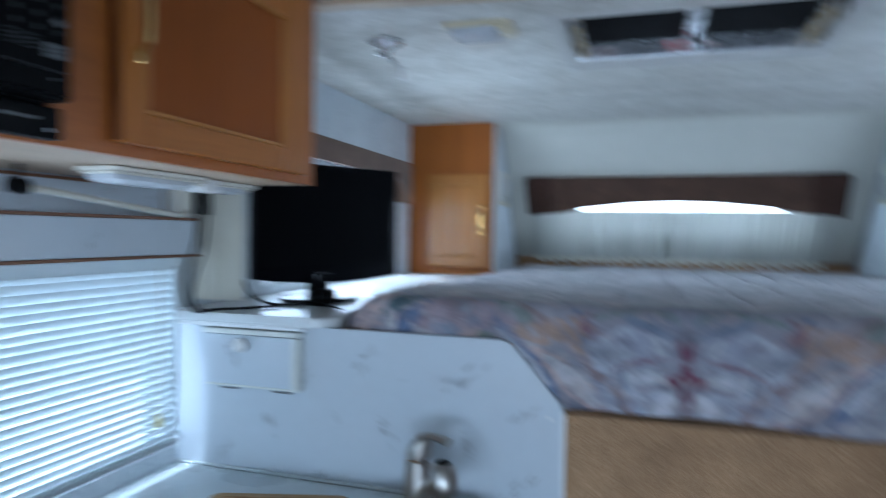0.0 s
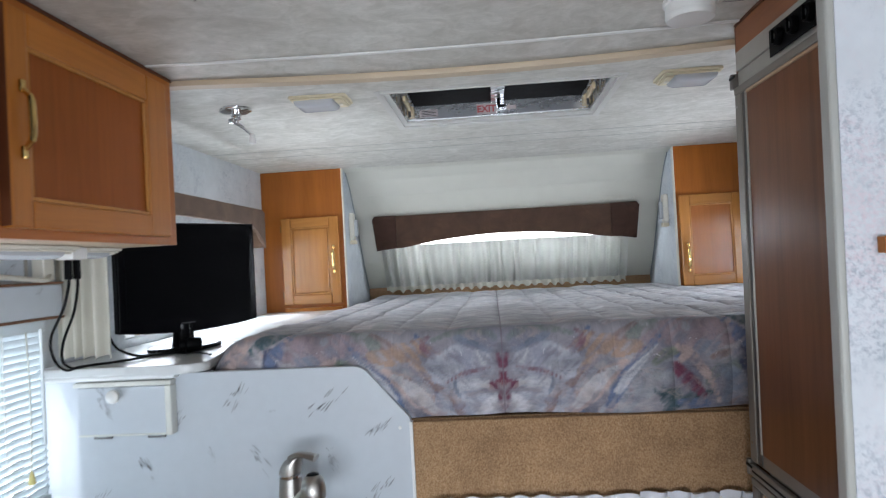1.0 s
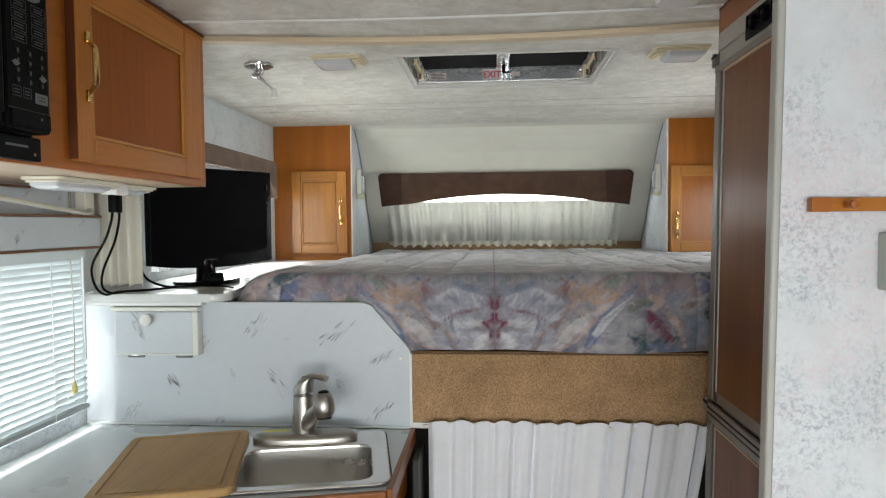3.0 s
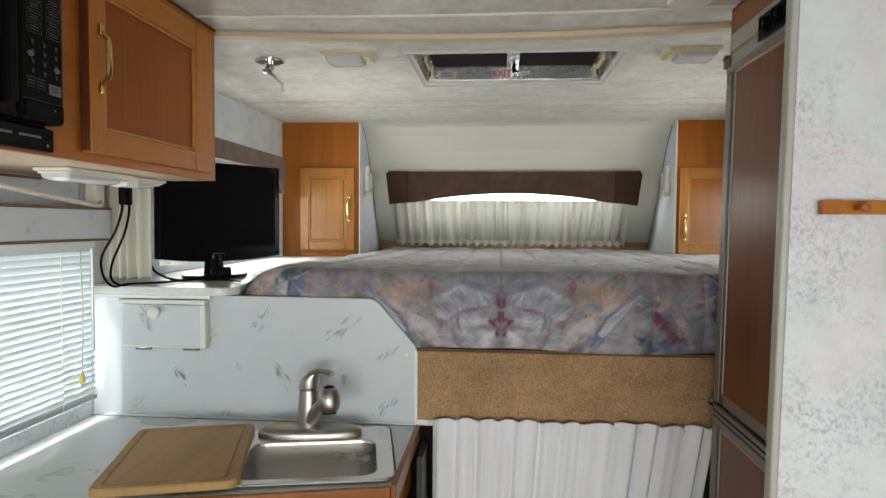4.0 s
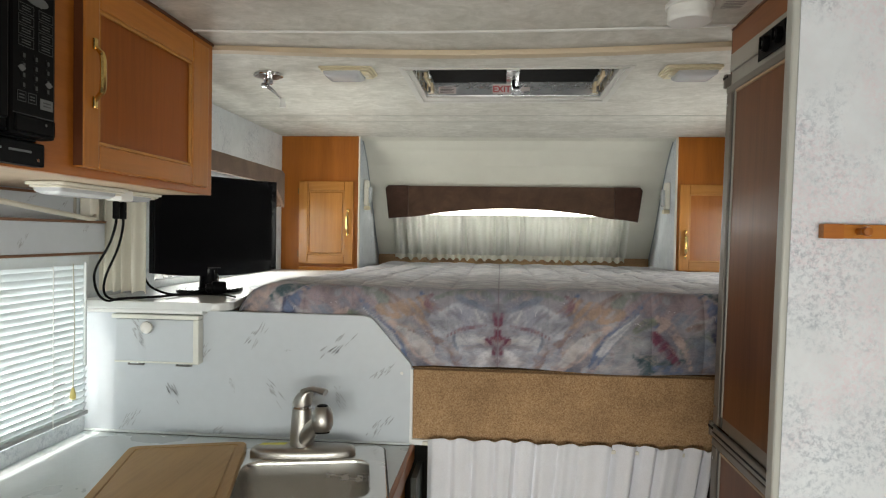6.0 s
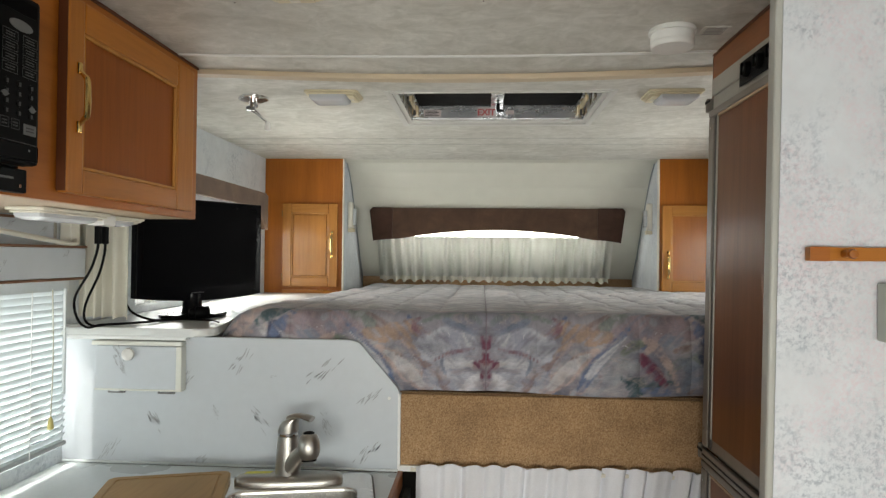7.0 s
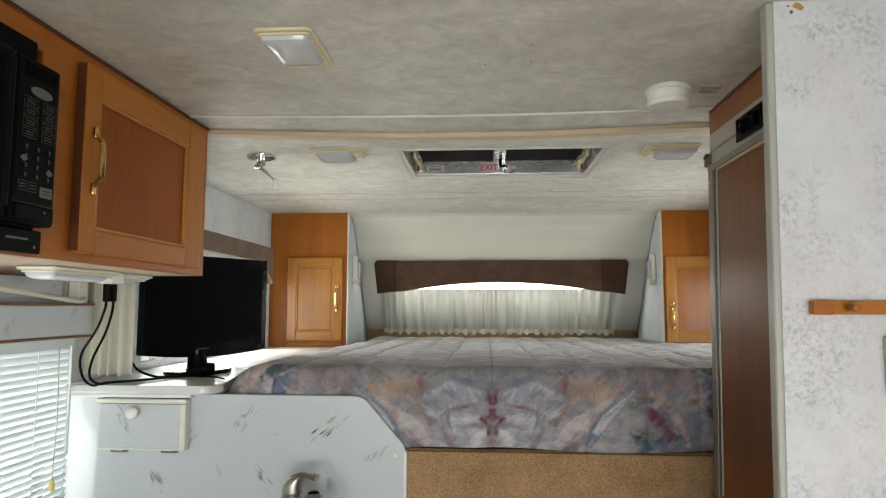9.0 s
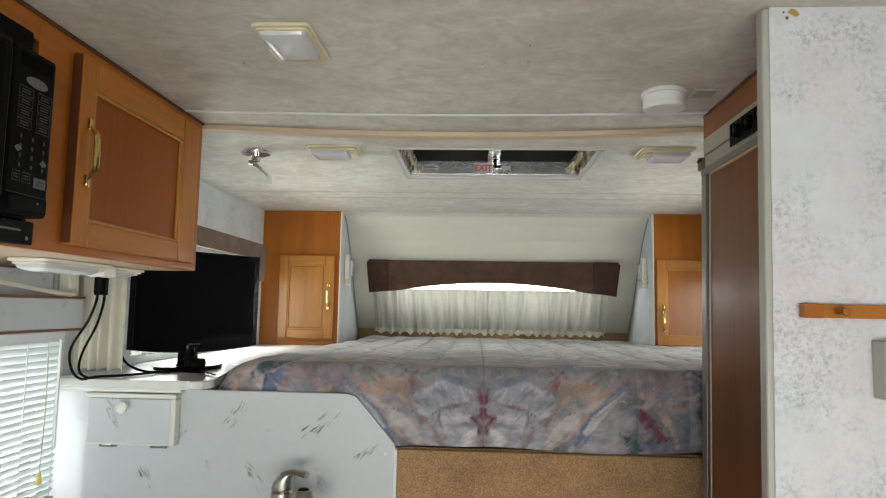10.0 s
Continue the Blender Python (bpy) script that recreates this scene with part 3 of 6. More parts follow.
BODY_STROKES = [
    ("blue", 0.0146, (0.245, 1.12), (0.292, 1.187), (0.359, 1.27)),
    ("white", 0.0102, (0.267, 1.148), (0.306, 1.195), (0.353, 1.245)),
    ("olive", 0.0131, (0.353, 1.211), (0.373, 1.228), (0.396, 1.24)),
    ("teal", 0.0161, (0.36, 1.142), (0.385, 1.133), (0.402, 1.123)),
    ("blue", 0.0131, (0.406, 1.116), (0.435, 1.114), (0.463, 1.11)),
    ("rose", 0.0131, (0.402, 1.246), (0.456, 1.206), (0.493, 1.115)),
    ("wine", 0.0175, (0.399, 1.207), (0.428, 1.173), (0.453, 1.132)),
    ("brown", 0.0102, (0.42, 1.314), (0.463, 1.306), (0.499, 1.316)),
    ("slate", 0.0234, (0.506, 1.192), (0.531, 1.163), (0.513, 1.118)),
    ("navy", 0.0204, (0.562, 1.275), (0.559, 1.223), (0.571, 1.157)),
    ("brown", 0.0088, (0.488, 1.226), (0.506, 1.229), (0.522, 1.237)),
    ("teal", 0.0219, (0.531, 1.34), (0.571, 1.312), (0.602, 1.275)),
]
FLOWER_STROKES = [
    ("blue", 0.0175, (0.539, 1.289), (0.549, 1.27), (0.561, 1.252)),
    ("rose", 0.0263, (0.616, 1.327), (0.642, 1.284), (0.656, 1.225)),
    ("mauve", 0.0321, (0.442, 1.331), (0.478, 1.295), (0.513, 1.281)),
    ("white", 0.0146, (0.03, 1.173), (0.067, 1.178), (0.11, 1.174)),
    ("slate", 0.0044, (0.106, 1.198), (0.116, 1.18), (0.102, 1.156)),
    ("white", 0.0146, (0.02, 1.14), (0.034, 1.123), (0.056, 1.108)),
    ("plum", 0.0058, (0.031, 1.218), (0.077, 1.205), (0.133, 1.188)),
    ("wine", 0.0058, (0.003, 1.252), (0.004, 1.218), (0.006, 1.181)),
    ("wine", 0.0146, (0.003, 1.184), (0.02, 1.172), (0.03, 1.176)),
    ("wine", 0.0058, (0.003, 1.173), (0.009, 1.144), (0.003, 1.107)),
    ("white", 0.0058, (0.03, 1.24), (0.044, 1.226), (0.056, 1.253)),
    ("lilac", 0.0117, (0.134, 1.169), (0.156, 1.152), (0.142, 1.125)),
]


def print_strokes():
    """All strokes as (colour, half width, three points): the drawn front and loose ones on the top, greyed for its
    sheen.
    """
    rnd = random.Random(31)
    drawn = [[(PIGMENT[n], w, pts) for n, w, *pts in some] for some in (GROUND_STROKES, BODY_STROKES, FLOWER_STROKES)]
    loose = []
    for k in range(64):
        u, v, a, ln = rnd.uniform(0, 0.9), rnd.uniform(1.09, 1.38), rnd.gauss(0.8, 0.35), rnd.uniform(0.06, 0.15)
        dx, dz, bend = math.cos(a) * ln / 2, math.sin(a) * ln / 2, rnd.uniform(-0.4, 0.4)
        col = PIGMENT[rnd.choice(["slate", "sage", "pearl", "rose", "grey", "mauve", "blue", "teal", "brown", "lilac", "grey", "rose"])]
        loose.append((col, rnd.uniform(0.006, 0.019), [(u - dx, v - dz), (u - dz * bend, v + dx * bend), (u + dx, v + dz)]))
    out = loose[:44] + drawn[0] + loose[44:] + drawn[1] + drawn[2]
    names = ["lilac", "white", "grey", "rose", "sage", "pearl", "slate", "mauve", "tan", "blue", "white", "pearl"]
    for k in range(110):
        u, v, a, ln = rnd.uniform(0, 1.2), rnd.uniform(1.37, 3.3), rnd.uniform(0.2, 2.6), rnd.uniform(0.06, 0.2)
        bend = rnd.uniform(-0.03, 0.03)
        dx, dz = math.cos(a) * ln / 2, math.sin(a) * ln / 2
        # strokes on the top are mixed with grey for the grazing light
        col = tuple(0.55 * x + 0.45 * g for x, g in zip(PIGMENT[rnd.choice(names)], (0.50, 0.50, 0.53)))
        out.append((col, rnd.uniform(0.008, 0.03), [(u - dx, v - dz), (u - dz * bend * 9, v + dx * bend * 9), (u + dx, v + dz)]))
    return out


def paint(us, vs):
    """The print's colour, with the top's sheen mixed in, at each place of the cloth: u metres from the seam, v metres
    along the drop and over the top.
    """
    us, vs = np.asarray(us), np.asarray(vs)
    fold = [noise.noise_vector((u * 26, v * 26, 3.0)) for u, v in zip(us, vs)]
    coarse = [noise.noise_vector((u * 8, v * 8, 9.0)) for u, v in zip(us, vs)]
    wu = us + np.array([0.0035 * f.x + 0.018 * g.x for f, g in zip(fold, coarse)])
    wv = vs + np.array([0.0035 * f.y + 0.018 * g.y for f, g in zip(fold, coarse)])
    dab = np.array([f.z + 0.6 * g.z for f, g in zip(fold, coarse)])
    tone = np.array([g.z for g in coarse])[:, None]
    bristle = np.array([noise.noise(((u + v) * 13, (v - u) * 75, 4.0)) + 0.7 * noise.noise((u * 40, v * 40, 7.0)) for u, v in zip(wu, wv)])
    low, high = np.array((0.20, 0.20, 0.25)), np.array((0.42, 0.40, 0.43))
    col = low + (high - low) * np.clip(0.5 + 1.1 * tone, 0, 1)
    for rgb, w, pts in print_strokes():
        a, b, c = (np.array(p) for p in pts)
        near = (abs(us - b[0]) < 0.2) & (abs(vs - b[1]) < 0.2)
        if not near.any():
            continue
        pu, pv = wu[near], wv[near]
        best = np.full(len(pu), 9.0)
        along = np.zeros(len(pu))
        for k in range(13):
            t = k / 12
            m = (1 - t) ** 2 * a + 2 * t * (1 - t) * (2 * b - (a + c) / 2) + t * t * c
            d = np.hypot(pu - m[0], pv - m[1])
            hit = d < best
            best[hit], along[hit] = d[hit], t
        taper = 0.55 + 0.45 * np.sin(np.pi * np.clip(along * 0.9 + 0.08, 0, 1))
        edge = w * taper * (1 + 0.25 * dab[near])
        alpha = np.clip((edge - best) / (0.0025 + 0.06 * w) + 0.5, 0, 1) * np.clip(0.82 + 1.3 * bristle[near], 0.08, 0.97)
        shade = 1 + 0.22 * dab[near][:, None]
        col[near] = col[near] * (1 - alpha[:, None]) + np.array(rgb) * shade * alpha[:, None]
    over = np.clip((vs - 1.325) / 0.07, 0, 1)[:, None]      # grazing window sheen on the top, put into the colour
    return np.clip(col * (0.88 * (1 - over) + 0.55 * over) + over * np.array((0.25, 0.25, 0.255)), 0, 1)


def mattress():
    x0, x1, y0, y1 = -0.525, 1.462, 0.03, 2.08
    top, bot, r, re = 1.309, PLAT + 0.002, 0.040, 0.13
    prof = []                                    # (y, z, length along the cloth)
    n0, n1, n2 = 38, 12, 96
    for i in range(n0 + 1):
        t = i / n0
        z = bot + (top - r - bot) * t
        prof.append((y0 - 0.014 * math.sin(math.pi * t), z, z))
    for i in range(1, n1 + 1):
        a = math.pi / 2 * i / n1
        prof.append((y0 + r - r * math.cos(a), top - r + r * math.sin(a), top - r + r * a))
    for i in range(1, n2 + 1):
        d = (y1 - y0 - r) * (i / n2) ** 1.3
        prof.append((y0 + r + d, top, top - r + r * math.pi / 2 + d))
    last = prof[-1][2]
    prof += [(y1, top - 0.03, last + 0.03), (y1, bot, last + 0.2)]
    front, bend = n0 + 1, n0 + n1
    nx = 440
    bm = bmesh.new()
    rows, us, vs = [], [], []
    for i in range(nx + 1):
        x = x0 + (x1 - x0) * i / nx
        dx = min(max((x - x0) / re, 0), 1)
        k = math.sqrt(max(1 - (1 - dx) ** 2, 0))
        row = []
        for j, (y, z, run) in enumerate(prof):
            zz = bot + (z - bot) * (0.16 + 0.84 * k)
            yy = y + (1 - k) * 0.07 * (1 if j < bend else 0)
            w = noise.noise((x * 6, y * 6, z * 6)) * 0.007 + noise.noise((x * 19, y * 19, z * 19)) * 0.003
            sink_ = -0.018 * min(max((y - 0.25) / 1.2, 0), 1)
            if j > bend:
                pl = 0.007 * (abs(math.sin(math.pi * (abs(x - SEAM)) / 0.13)) ** 0.4 + abs(math.sin(math.pi * y / 0.13)) ** 0.4 - 1.5)
                zz += w + pl * min(1, (y - y0 - r) / 0.1) + sink_
            elif j < front:
                t = j / front
                hang = 0.006 * math.sin(x * 21 + 2 * math.sin(x * 6)) * (1 - t)
                crease = 0.0022 * noise.noise((x * 34, z * 9, 2.0)) + 0.003 * noise.noise((x * 11 + z * 6, z * 16, 5.0))
                yy += w * 0.8 + hang + crease + 0.0035 * math.exp(-((x - SEAM) / 0.006) ** 2)
                if j == 0:
                    zz += 0.004 * math.sin(x * 9)
            else:
                zz += w * 0.7
            if (x > 1.06 or x < -0.49) and yy > 1.53:
                yy = 1.53
            row.append(bm.verts.new((x, yy, zz)))
            us.append(abs(x - SEAM))
            vs.append(run)
        rows.append(row)
    for a, b in zip(rows, rows[1:]):
        for j in range(len(prof) - 1):
            bm.faces.new((a[j], a[j + 1], b[j + 1], b[j]))
    bm.faces.new(rows[0])
    bm.faces.new(rows[-1][::-1])
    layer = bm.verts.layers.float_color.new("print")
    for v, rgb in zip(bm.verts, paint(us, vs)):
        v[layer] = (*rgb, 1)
    bmesh.ops.remove_doubles(bm, verts=bm.verts, dist=0.0004)
    return bm


bed = thing("mattress", (0.45, 1.0, PLAT), "mattress under a pastel painterly quilted bedspread, on a carpeted platform", "mattress")
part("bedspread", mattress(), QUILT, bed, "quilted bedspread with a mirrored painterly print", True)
part("core", box(-0.40, 1.45, 0.10, 1.50, PLAT + 0.002, 1.26, 0.02), WHITECLOTH, bed, "white mattress ticking")


def pleats(x0, x1, z0, z1, count, depth, at_y, lean=0.0, ruffle=0.0, nz=16, seed=1, taper=0.0, per=10, flat=False, pull=0.0):
    """A gathered curtain, hanging in the x direction, with folds of uneven width."""
    rnd = random.Random(seed)
    n = count * per
    phase, ph = [0.0], 0.0
    for i in range(n):
        if i % per == 0:
            step = (0.7 + 0.6 * rnd.random()) / per
        ph += step
        phase.append(ph)
    amp = [0.6 + 0.8 * rnd.random() for _ in range(int(ph) + 3)]
    bm = bmesh.new()
    rows = []
    for k in range(nz + 1):
        v = k / nz
        row = []
        for i in range(n + 1):
            u = i / n
            a = amp[int(phase[i])]
            x = x0 + (x1 - x0) * u
            x += (1 - v) * taper * (u - 0.5) - (1 - v) * pull * u
            fold = math.sin(2 * math.pi * phase[i])
            fold = math.copysign(abs(fold) ** 0.7, fold)
            y = at_y + lean * (1 - v) + depth * a * fold * (0.75 + 0.25 * (1 - v))
            z = z0 + (z1 - z0) * v
            if flat:
                cr = abs(math.cos(math.pi * phase[i])) ** 7
                y = at_y + lean * (1 - v) + depth * (1.6 * cr + 0.5 * math.sin(2 * math.pi * phase[i] + 5 * a)) * (0.8 + 0.2 * (1 - v)) * a
                z += v ** 6 * (0.006 * a - 0.009 * cr)
            if ruffle and k == 0:
                z += ruffle * math.sin(2 * math.pi * phase[i] * 1.0 + 1.0) * a
                y += ruffle * 0.6 * math.sin(4 * math.pi * phase[i])
            row.append(bm.verts.new((x, y, z)))
        rows.append(row)
    for a, b in zip(rows, rows[1:]):
        for i in range(n):
            bm.faces.new((a[i], a[i + 1], b[i + 1], b[i]))
    return shell(bm, 0.0010)


# ---- wardrobes beside the bed head ----
def handle(parent, at, face, length=0.12, name="handle", thick=1.0):
    """A brass pull: two rosettes and a bowed grip. face: 'x' or 'y-' is where it points."""
    x, y, z = at
    out = Vector((1, 0, 0)) if face == "x" else Vector((0, -1, 0))
    p = Vector(at)
    bm = None
    h = length / 2
    for s in (-1, 1):
        c = p + Vector((0, 0, s * h))
        a = box(-0.006, 0.006, -0.003, 0.003, -0.011, 0.011, 0.003) if face != "x" else box(-0.003, 0.003, -0.006, 0.006, -0.011, 0.011, 0.003)
        bmesh.ops.transform(a, matrix=Matrix.Translation(c + out * 0.004), verts=a.verts)
        bm = a if bm is None else joined(bm, a)
    pts = smooth_path([p + Vector((0, 0, -h * 0.95)) + out * 0.003, p + Vector((0, 0, -h * 0.74)) + out * 0.013, p + Vector((0, 0, -h * 0.52)) + out * 0.019,
                       p + Vector((0, 0, h * 0.52)) + out * 0.019, p + Vector((0, 0, h * 0.74)) + out * 0.013, p + Vector((0, 0, h * 0.95)) + out * 0.003], 4)
    n = len(pts)
    bm = tube(pts, [thick * (0.0028 + 0.0018 * math.sin(math.pi * i / (n - 1)) ** 2) for i in range(n)], 8, bm)
    return part(name, bm, BRASS, parent, "polished brass pull", True)


def framed_door(parent, put, u0, u1, v0, v1, fr, mats, depth=0.02, name="door", raised=True):
    """A frame-and-panel door. put(u, v, w): w is metres out of the face."""
    d_st, d_rail, d_pan = mats
    fl, frr, fb, ft = fr if isinstance(fr, tuple) else (fr,) * 4

    def slab(a, b, c, d, w0, w1, bev=0.003):
        t = box(a, b, c, d, w0, w1, bev)
        for v in t.verts:
            v.co = Vector(put(v.co.x, v.co.y, v.co.z))
        return t

    door = part(name, slab(u0 + 0.002, u1 - 0.002, v0 + 0.002, v1 - 0.002, 0.0004, 0.003, 0.0006), d_pan, parent)
    pu0, pu1, pv0, pv1 = u0 + fl, u1 - frr, v0 + fb, v1 - ft
    part("stile", slab(u0, pu0, v0, v1, 0.001, depth, 0.004), d_st, door)
    part("stile", slab(pu1, u1, v0, v1, 0.001, depth, 0.004), d_st, door)
    part("rail", slab(pu0 + 0.0004, pu1 - 0.0004, pv1, v1, 0.001, depth - 0.0006, 0.004), d_rail, door)
    part("rail", slab(pu0 + 0.0004, pu1 - 0.0004, v0, pv0, 0.001, depth - 0.0006, 0.004), d_rail, door)
    part("panel", slab(pu0 - 0.006, pu1 + 0.006, pv0 - 0.006, pv1 + 0.006, 0.0035, depth - 0.010, 0.001), d_pan, door)
    if raised:
        part("raised_field", slab(pu0 + 0.010, pu1 - 0.010, pv0 + 0.010, pv1 - 0.010, depth - 0.0098, depth - 0.0035, 0.005), d_pan, door)
    bead = 0.007
    mold = None
    for a, b, c, d in ((pu0, pu1, pv1 - bead, pv1), (pu0, pu1, pv0, pv0 + bead),
                       (pu0, pu0 + bead, pv0 + bead, pv1 - bead), (pu1 - bead, pu1, pv0 + bead, pv1 - bead)):
        s = slab(a, b, c, d, depth - 0.0098, depth - 0.003, 0.002)
        mold = s if mold is None else joined(mold, s)
    part("bead", mold, wood("lacquered_bead", (0.46, 0.21, 0.055), "z", 0.16, 0.2), door)
    return door


WARD_SIDE = [(1.562, PLAT)] + [(1.562, CZ)] + NOSE[0:7] + [(2.10, PLAT)]


def wardrobe(x0, x1, inner, flip):
    w = thing("wardrobe", ((x0 + x1) / 2, 1.6, PLAT), "honey-toned wooden corner wardrobe with a framed door and brass pull", "wardrobe", "wardrobes at the bed head")
    side_out = [(y, z - 0.0035) for y, z in WARD_SIDE]
    side_out[0] = (1.562, PLAT)
    side_out[-1] = (2.08, PLAT)
    t = 0.012
    if inner > 0:
        part("side_panel", prism(side_out, "x", x1 - t, x1 - 0.001), SPONGE_BLUE, w, "blue-grey wallpapered side panel")
    else:
        part("side_panel", prism(side_out, "x", x0 + 0.001, x0 + t), SPONGE_BLUE, w, "blue-grey wallpapered side panel")
    part("front_frame", box(x0 + 0.001, x1, 1.545, 1.5615, PLAT, CZ - 0.001, 0.0015), cab("z"), w)
    xe = x1 if inner > 0 else x0
    part("edge_strip", box(xe - 0.003, xe + 0.003, 1.542, 1.565, PLAT, CZ - 0.001, 0.001), IVORY, w, "pale corner edging")
    a, b = (x0 + 0.099, x1 - 0.024) if not flip else (x0 + 0.012, x1 - 0.110)
    put = lambda u, v, d: (u, 1.545 - d, v)
    door = framed_door(w, put, a, b, 1.295, 1.715, 0.046, (varnish("z"), varnish("x"), varnish("z") if not flip else wood("amber_panel", (0.36, 0.125, 0.026), "z", 0.2, 0.2, 1.0, 0.5)), 0.02, "door", not flip)
    hx = b - 0.026 if not flip else a + 0.028
    handle(door, (hx, 1.525, 1.508 if not flip else 1.425), "y-", 0.115, "handle", 1.7)
    hx = a - 0.004 if not flip else b + 0.004
    for hz in (1.345, 1.665):
        part("hinge", box(hx - 0.003, hx + 0.004, 1.531, 1.5449, hz - 0.016, hz + 0.016, 0.002), plain("dark_brass", (0.22, 0.13, 0.05), 0.35, 0.8), door, "small hinge leaf")
    part("lower_rail", box(a, b, 1.530, 1.5447, 1.20, 1.279, 0.004), oak("x"), w, "top rail of the lower door")
    # bedside fitting on the papered side
    s = 1 if inner > 0 else -1
    q = xe + s * 0.001
    lamp = thing("reading_lamp", (q, 1.70, 1.58), "cream plastic reading lamp on the wardrobe side", "lamp", "reading lamps")
    part("housing", box(min(q, q + s * 0.024), max(q, q + s * 0.024), 1.655, 1.70, 1.60, 1.735, 0.006), IVORY, lamp)
    part("cover", box(min(q + s * 0.0245, q + s * 0.04), max(q + s * 0.0245, q + s * 0.04), 1.66, 1.695, 1.615, 1.70, 0.006), LENS, lamp)
    part("switch_block", box(min(q, q + s * 0.03), max(q, q + s * 0.03), 1.658, 1.697, 1.578, 1.598, 0.004), CREAM, lamp)
    return w


wardrobe(LX, -0.50, 1, False)
wardrobe(1.071, RX, -1, True)

for px in (-0.4975, 1.0685):
    solo("trim_piping", tube([(px, y - 0.004, z - 0.004) for y, z in NOSE[1:7]], 0.0028, 8), plain("blue_grey_piping", (0.30, 0.34, 0.36), 0.5), "thin blue-grey piping where the wardrobe meets the nose", "trim", "structure", True)

# ---- nose window dressing ----
val = thing("window_valance", (0.28, 1.79, 1.54), "dark brown suede valance with an arched lower edge", "valance")


def valance_outline(x0, x1, z1, ends, mid, n=24):
    pts = []
    for i in range(n + 1):
        u = i / n
        x = x0 + (x1 - x0) * u
        pts.append((x, ends + (mid - ends) * math.sin(math.pi * min(max((u - 0.06) / 0.88, 0), 1)) ** 0.8))
    return pts + [(x1, z1), (x0, z1)]


part("board", prism(valance_outline(-0.30, 0.86, 1.715, 1.548, 1.597), "y", 1.757, 1.778, 0.004), SUEDE, val, "brown suede face")
part("end_cover", prism([(-0.298, 1.546), (-0.383, 1.537), (-0.402, 1.70), (-0.388, 1.717), (-0.276, 1.717), (-0.276, 1.546)], "y", 1.752, 1.782, 0.006), SUEDE_DARK, val, "darker gathered end")
part("end_cover", prism([(0.838, 1.546), (0.858, 1.546), (0.935, 1.534), (0.957, 1.70), (0.943, 1.717), (0.812, 1.717), (0.812, 1.555)], "y", 1.752, 1.782, 0.006), SUEDE_DARK, val, "darker gathered end")
for ex in (-0.392, 0.935):
    part("return", box(ex, ex + 0.014, 1.7825, 1.83, 1.60, 1.71, 0.003), SUEDE_DARK, val)
part("backing_board", box(-0.37, 0.93, 1.7825, 1.80, 1.66, 1.712), SUEDE_DARK, val)

for cx0, cx1, sd in ((-0.372, 0.262, 3), (0.255, 0.905, 8)):
    nose_cloth = thing("nose_curtain", ((cx0 + cx1) / 2, 1.9, 1.325), "sheer cream gathered curtain with a ruffled hem", "curtain", "nose curtains")
    part("cloth", pleats(cx0, cx1, 1.342, 1.563, 12, 0.026, 1.825, 0.115, 0.0, 16, sd, 0.0, 16), SHEER, nose_cloth, "", True)
    part("hem_ruffle", pleats(cx0, cx1, 1.318, 1.3445, 14, 0.016, 1.936, 0.004, 0.008, 5, sd + 1), CREAMCLOTH, nose_cloth, "pale ruffled hem", True)

# ---- cabover side window valance ----
lv = thing("side_valance", (LX, 0.8, 1.60), "brown suede valance over the cabover side window", "valance", "side valances")


def side_val(x_out, x_in, parent):
    pts = []
    n = 20
    for i in range(n + 1):
        u = i / n
        y = 0.26 + (1.36 - 0.26) * u
        e = abs(2 * u - 1)
        pts.append((y, 1.672 - 0.10 * max(0, (e - 0.72) / 0.28) ** 1.5))
    pts += [(1.36, 1.735), (1.33, 1.747), (0.29, 1.747), (0.26, 1.735)]
    part("board", prism(pts, "x", x_out, x_in, 0.004), SUEDE_EDGE, parent)
    for y in (0.262, 1.345):
        part("return", box(min(x_in, LX + 0.001 if x_out < 0 else RX - 0.001), max(x_in, LX + 0.001 if x_out < 0 else RX - 0.001), y, y + 0.013, 1.575, 1.742, 0.003), SUEDE_EDGE, parent)


side_val(-0.822, -0.838, lv)
rv = thing("side_valance", (RX, 0.8, 1.60), "brown suede valance over the cabover side window", "valance", "side valances")
side_val(1.392, 1.408, rv)

# ---- galley: panel, shelf, counter ----
panel = thing("galley_panel", (-0.45, 0.01, 0.9), "white vinyl panel with a grey brush-stroke print and a cut-off corner", "panel")
corner = [(LX + 0.001, 0.9), (-0.0005, 0.9), (-0.0005, 1.095), (-0.006, 1.112), (-0.016, 1.124), (-0.104, 1.224), (-0.114, 1.231), (-0.13, 1.235), (LX + 0.001, 1.237)]
part("sheet", prism(corner, "y", 0.0, 0.018, 0.0015), BRUSHWALL, panel)
part("corner_bead", prism([(-0.006, 0.9), (0.0015, 0.9), (0.0015, 1.098), (-0.006, 1.10)], "y", -0.001, 0.02, 0.001), WHITEPAINT, panel, "thin white edge")
part("screw_cap", cyl((-0.028, -0.003, 1.088), (-0.028, 0.001, 1.088), 0.004, n=12), WHITEP, panel)
part("counter_bead", box(LX + 0.004, -0.004, -0.006, -0.0005, 0.9005, 0.907, 0.002), plain("clear_sealant", (0.66, 0.70, 0.71), 0.3), panel)


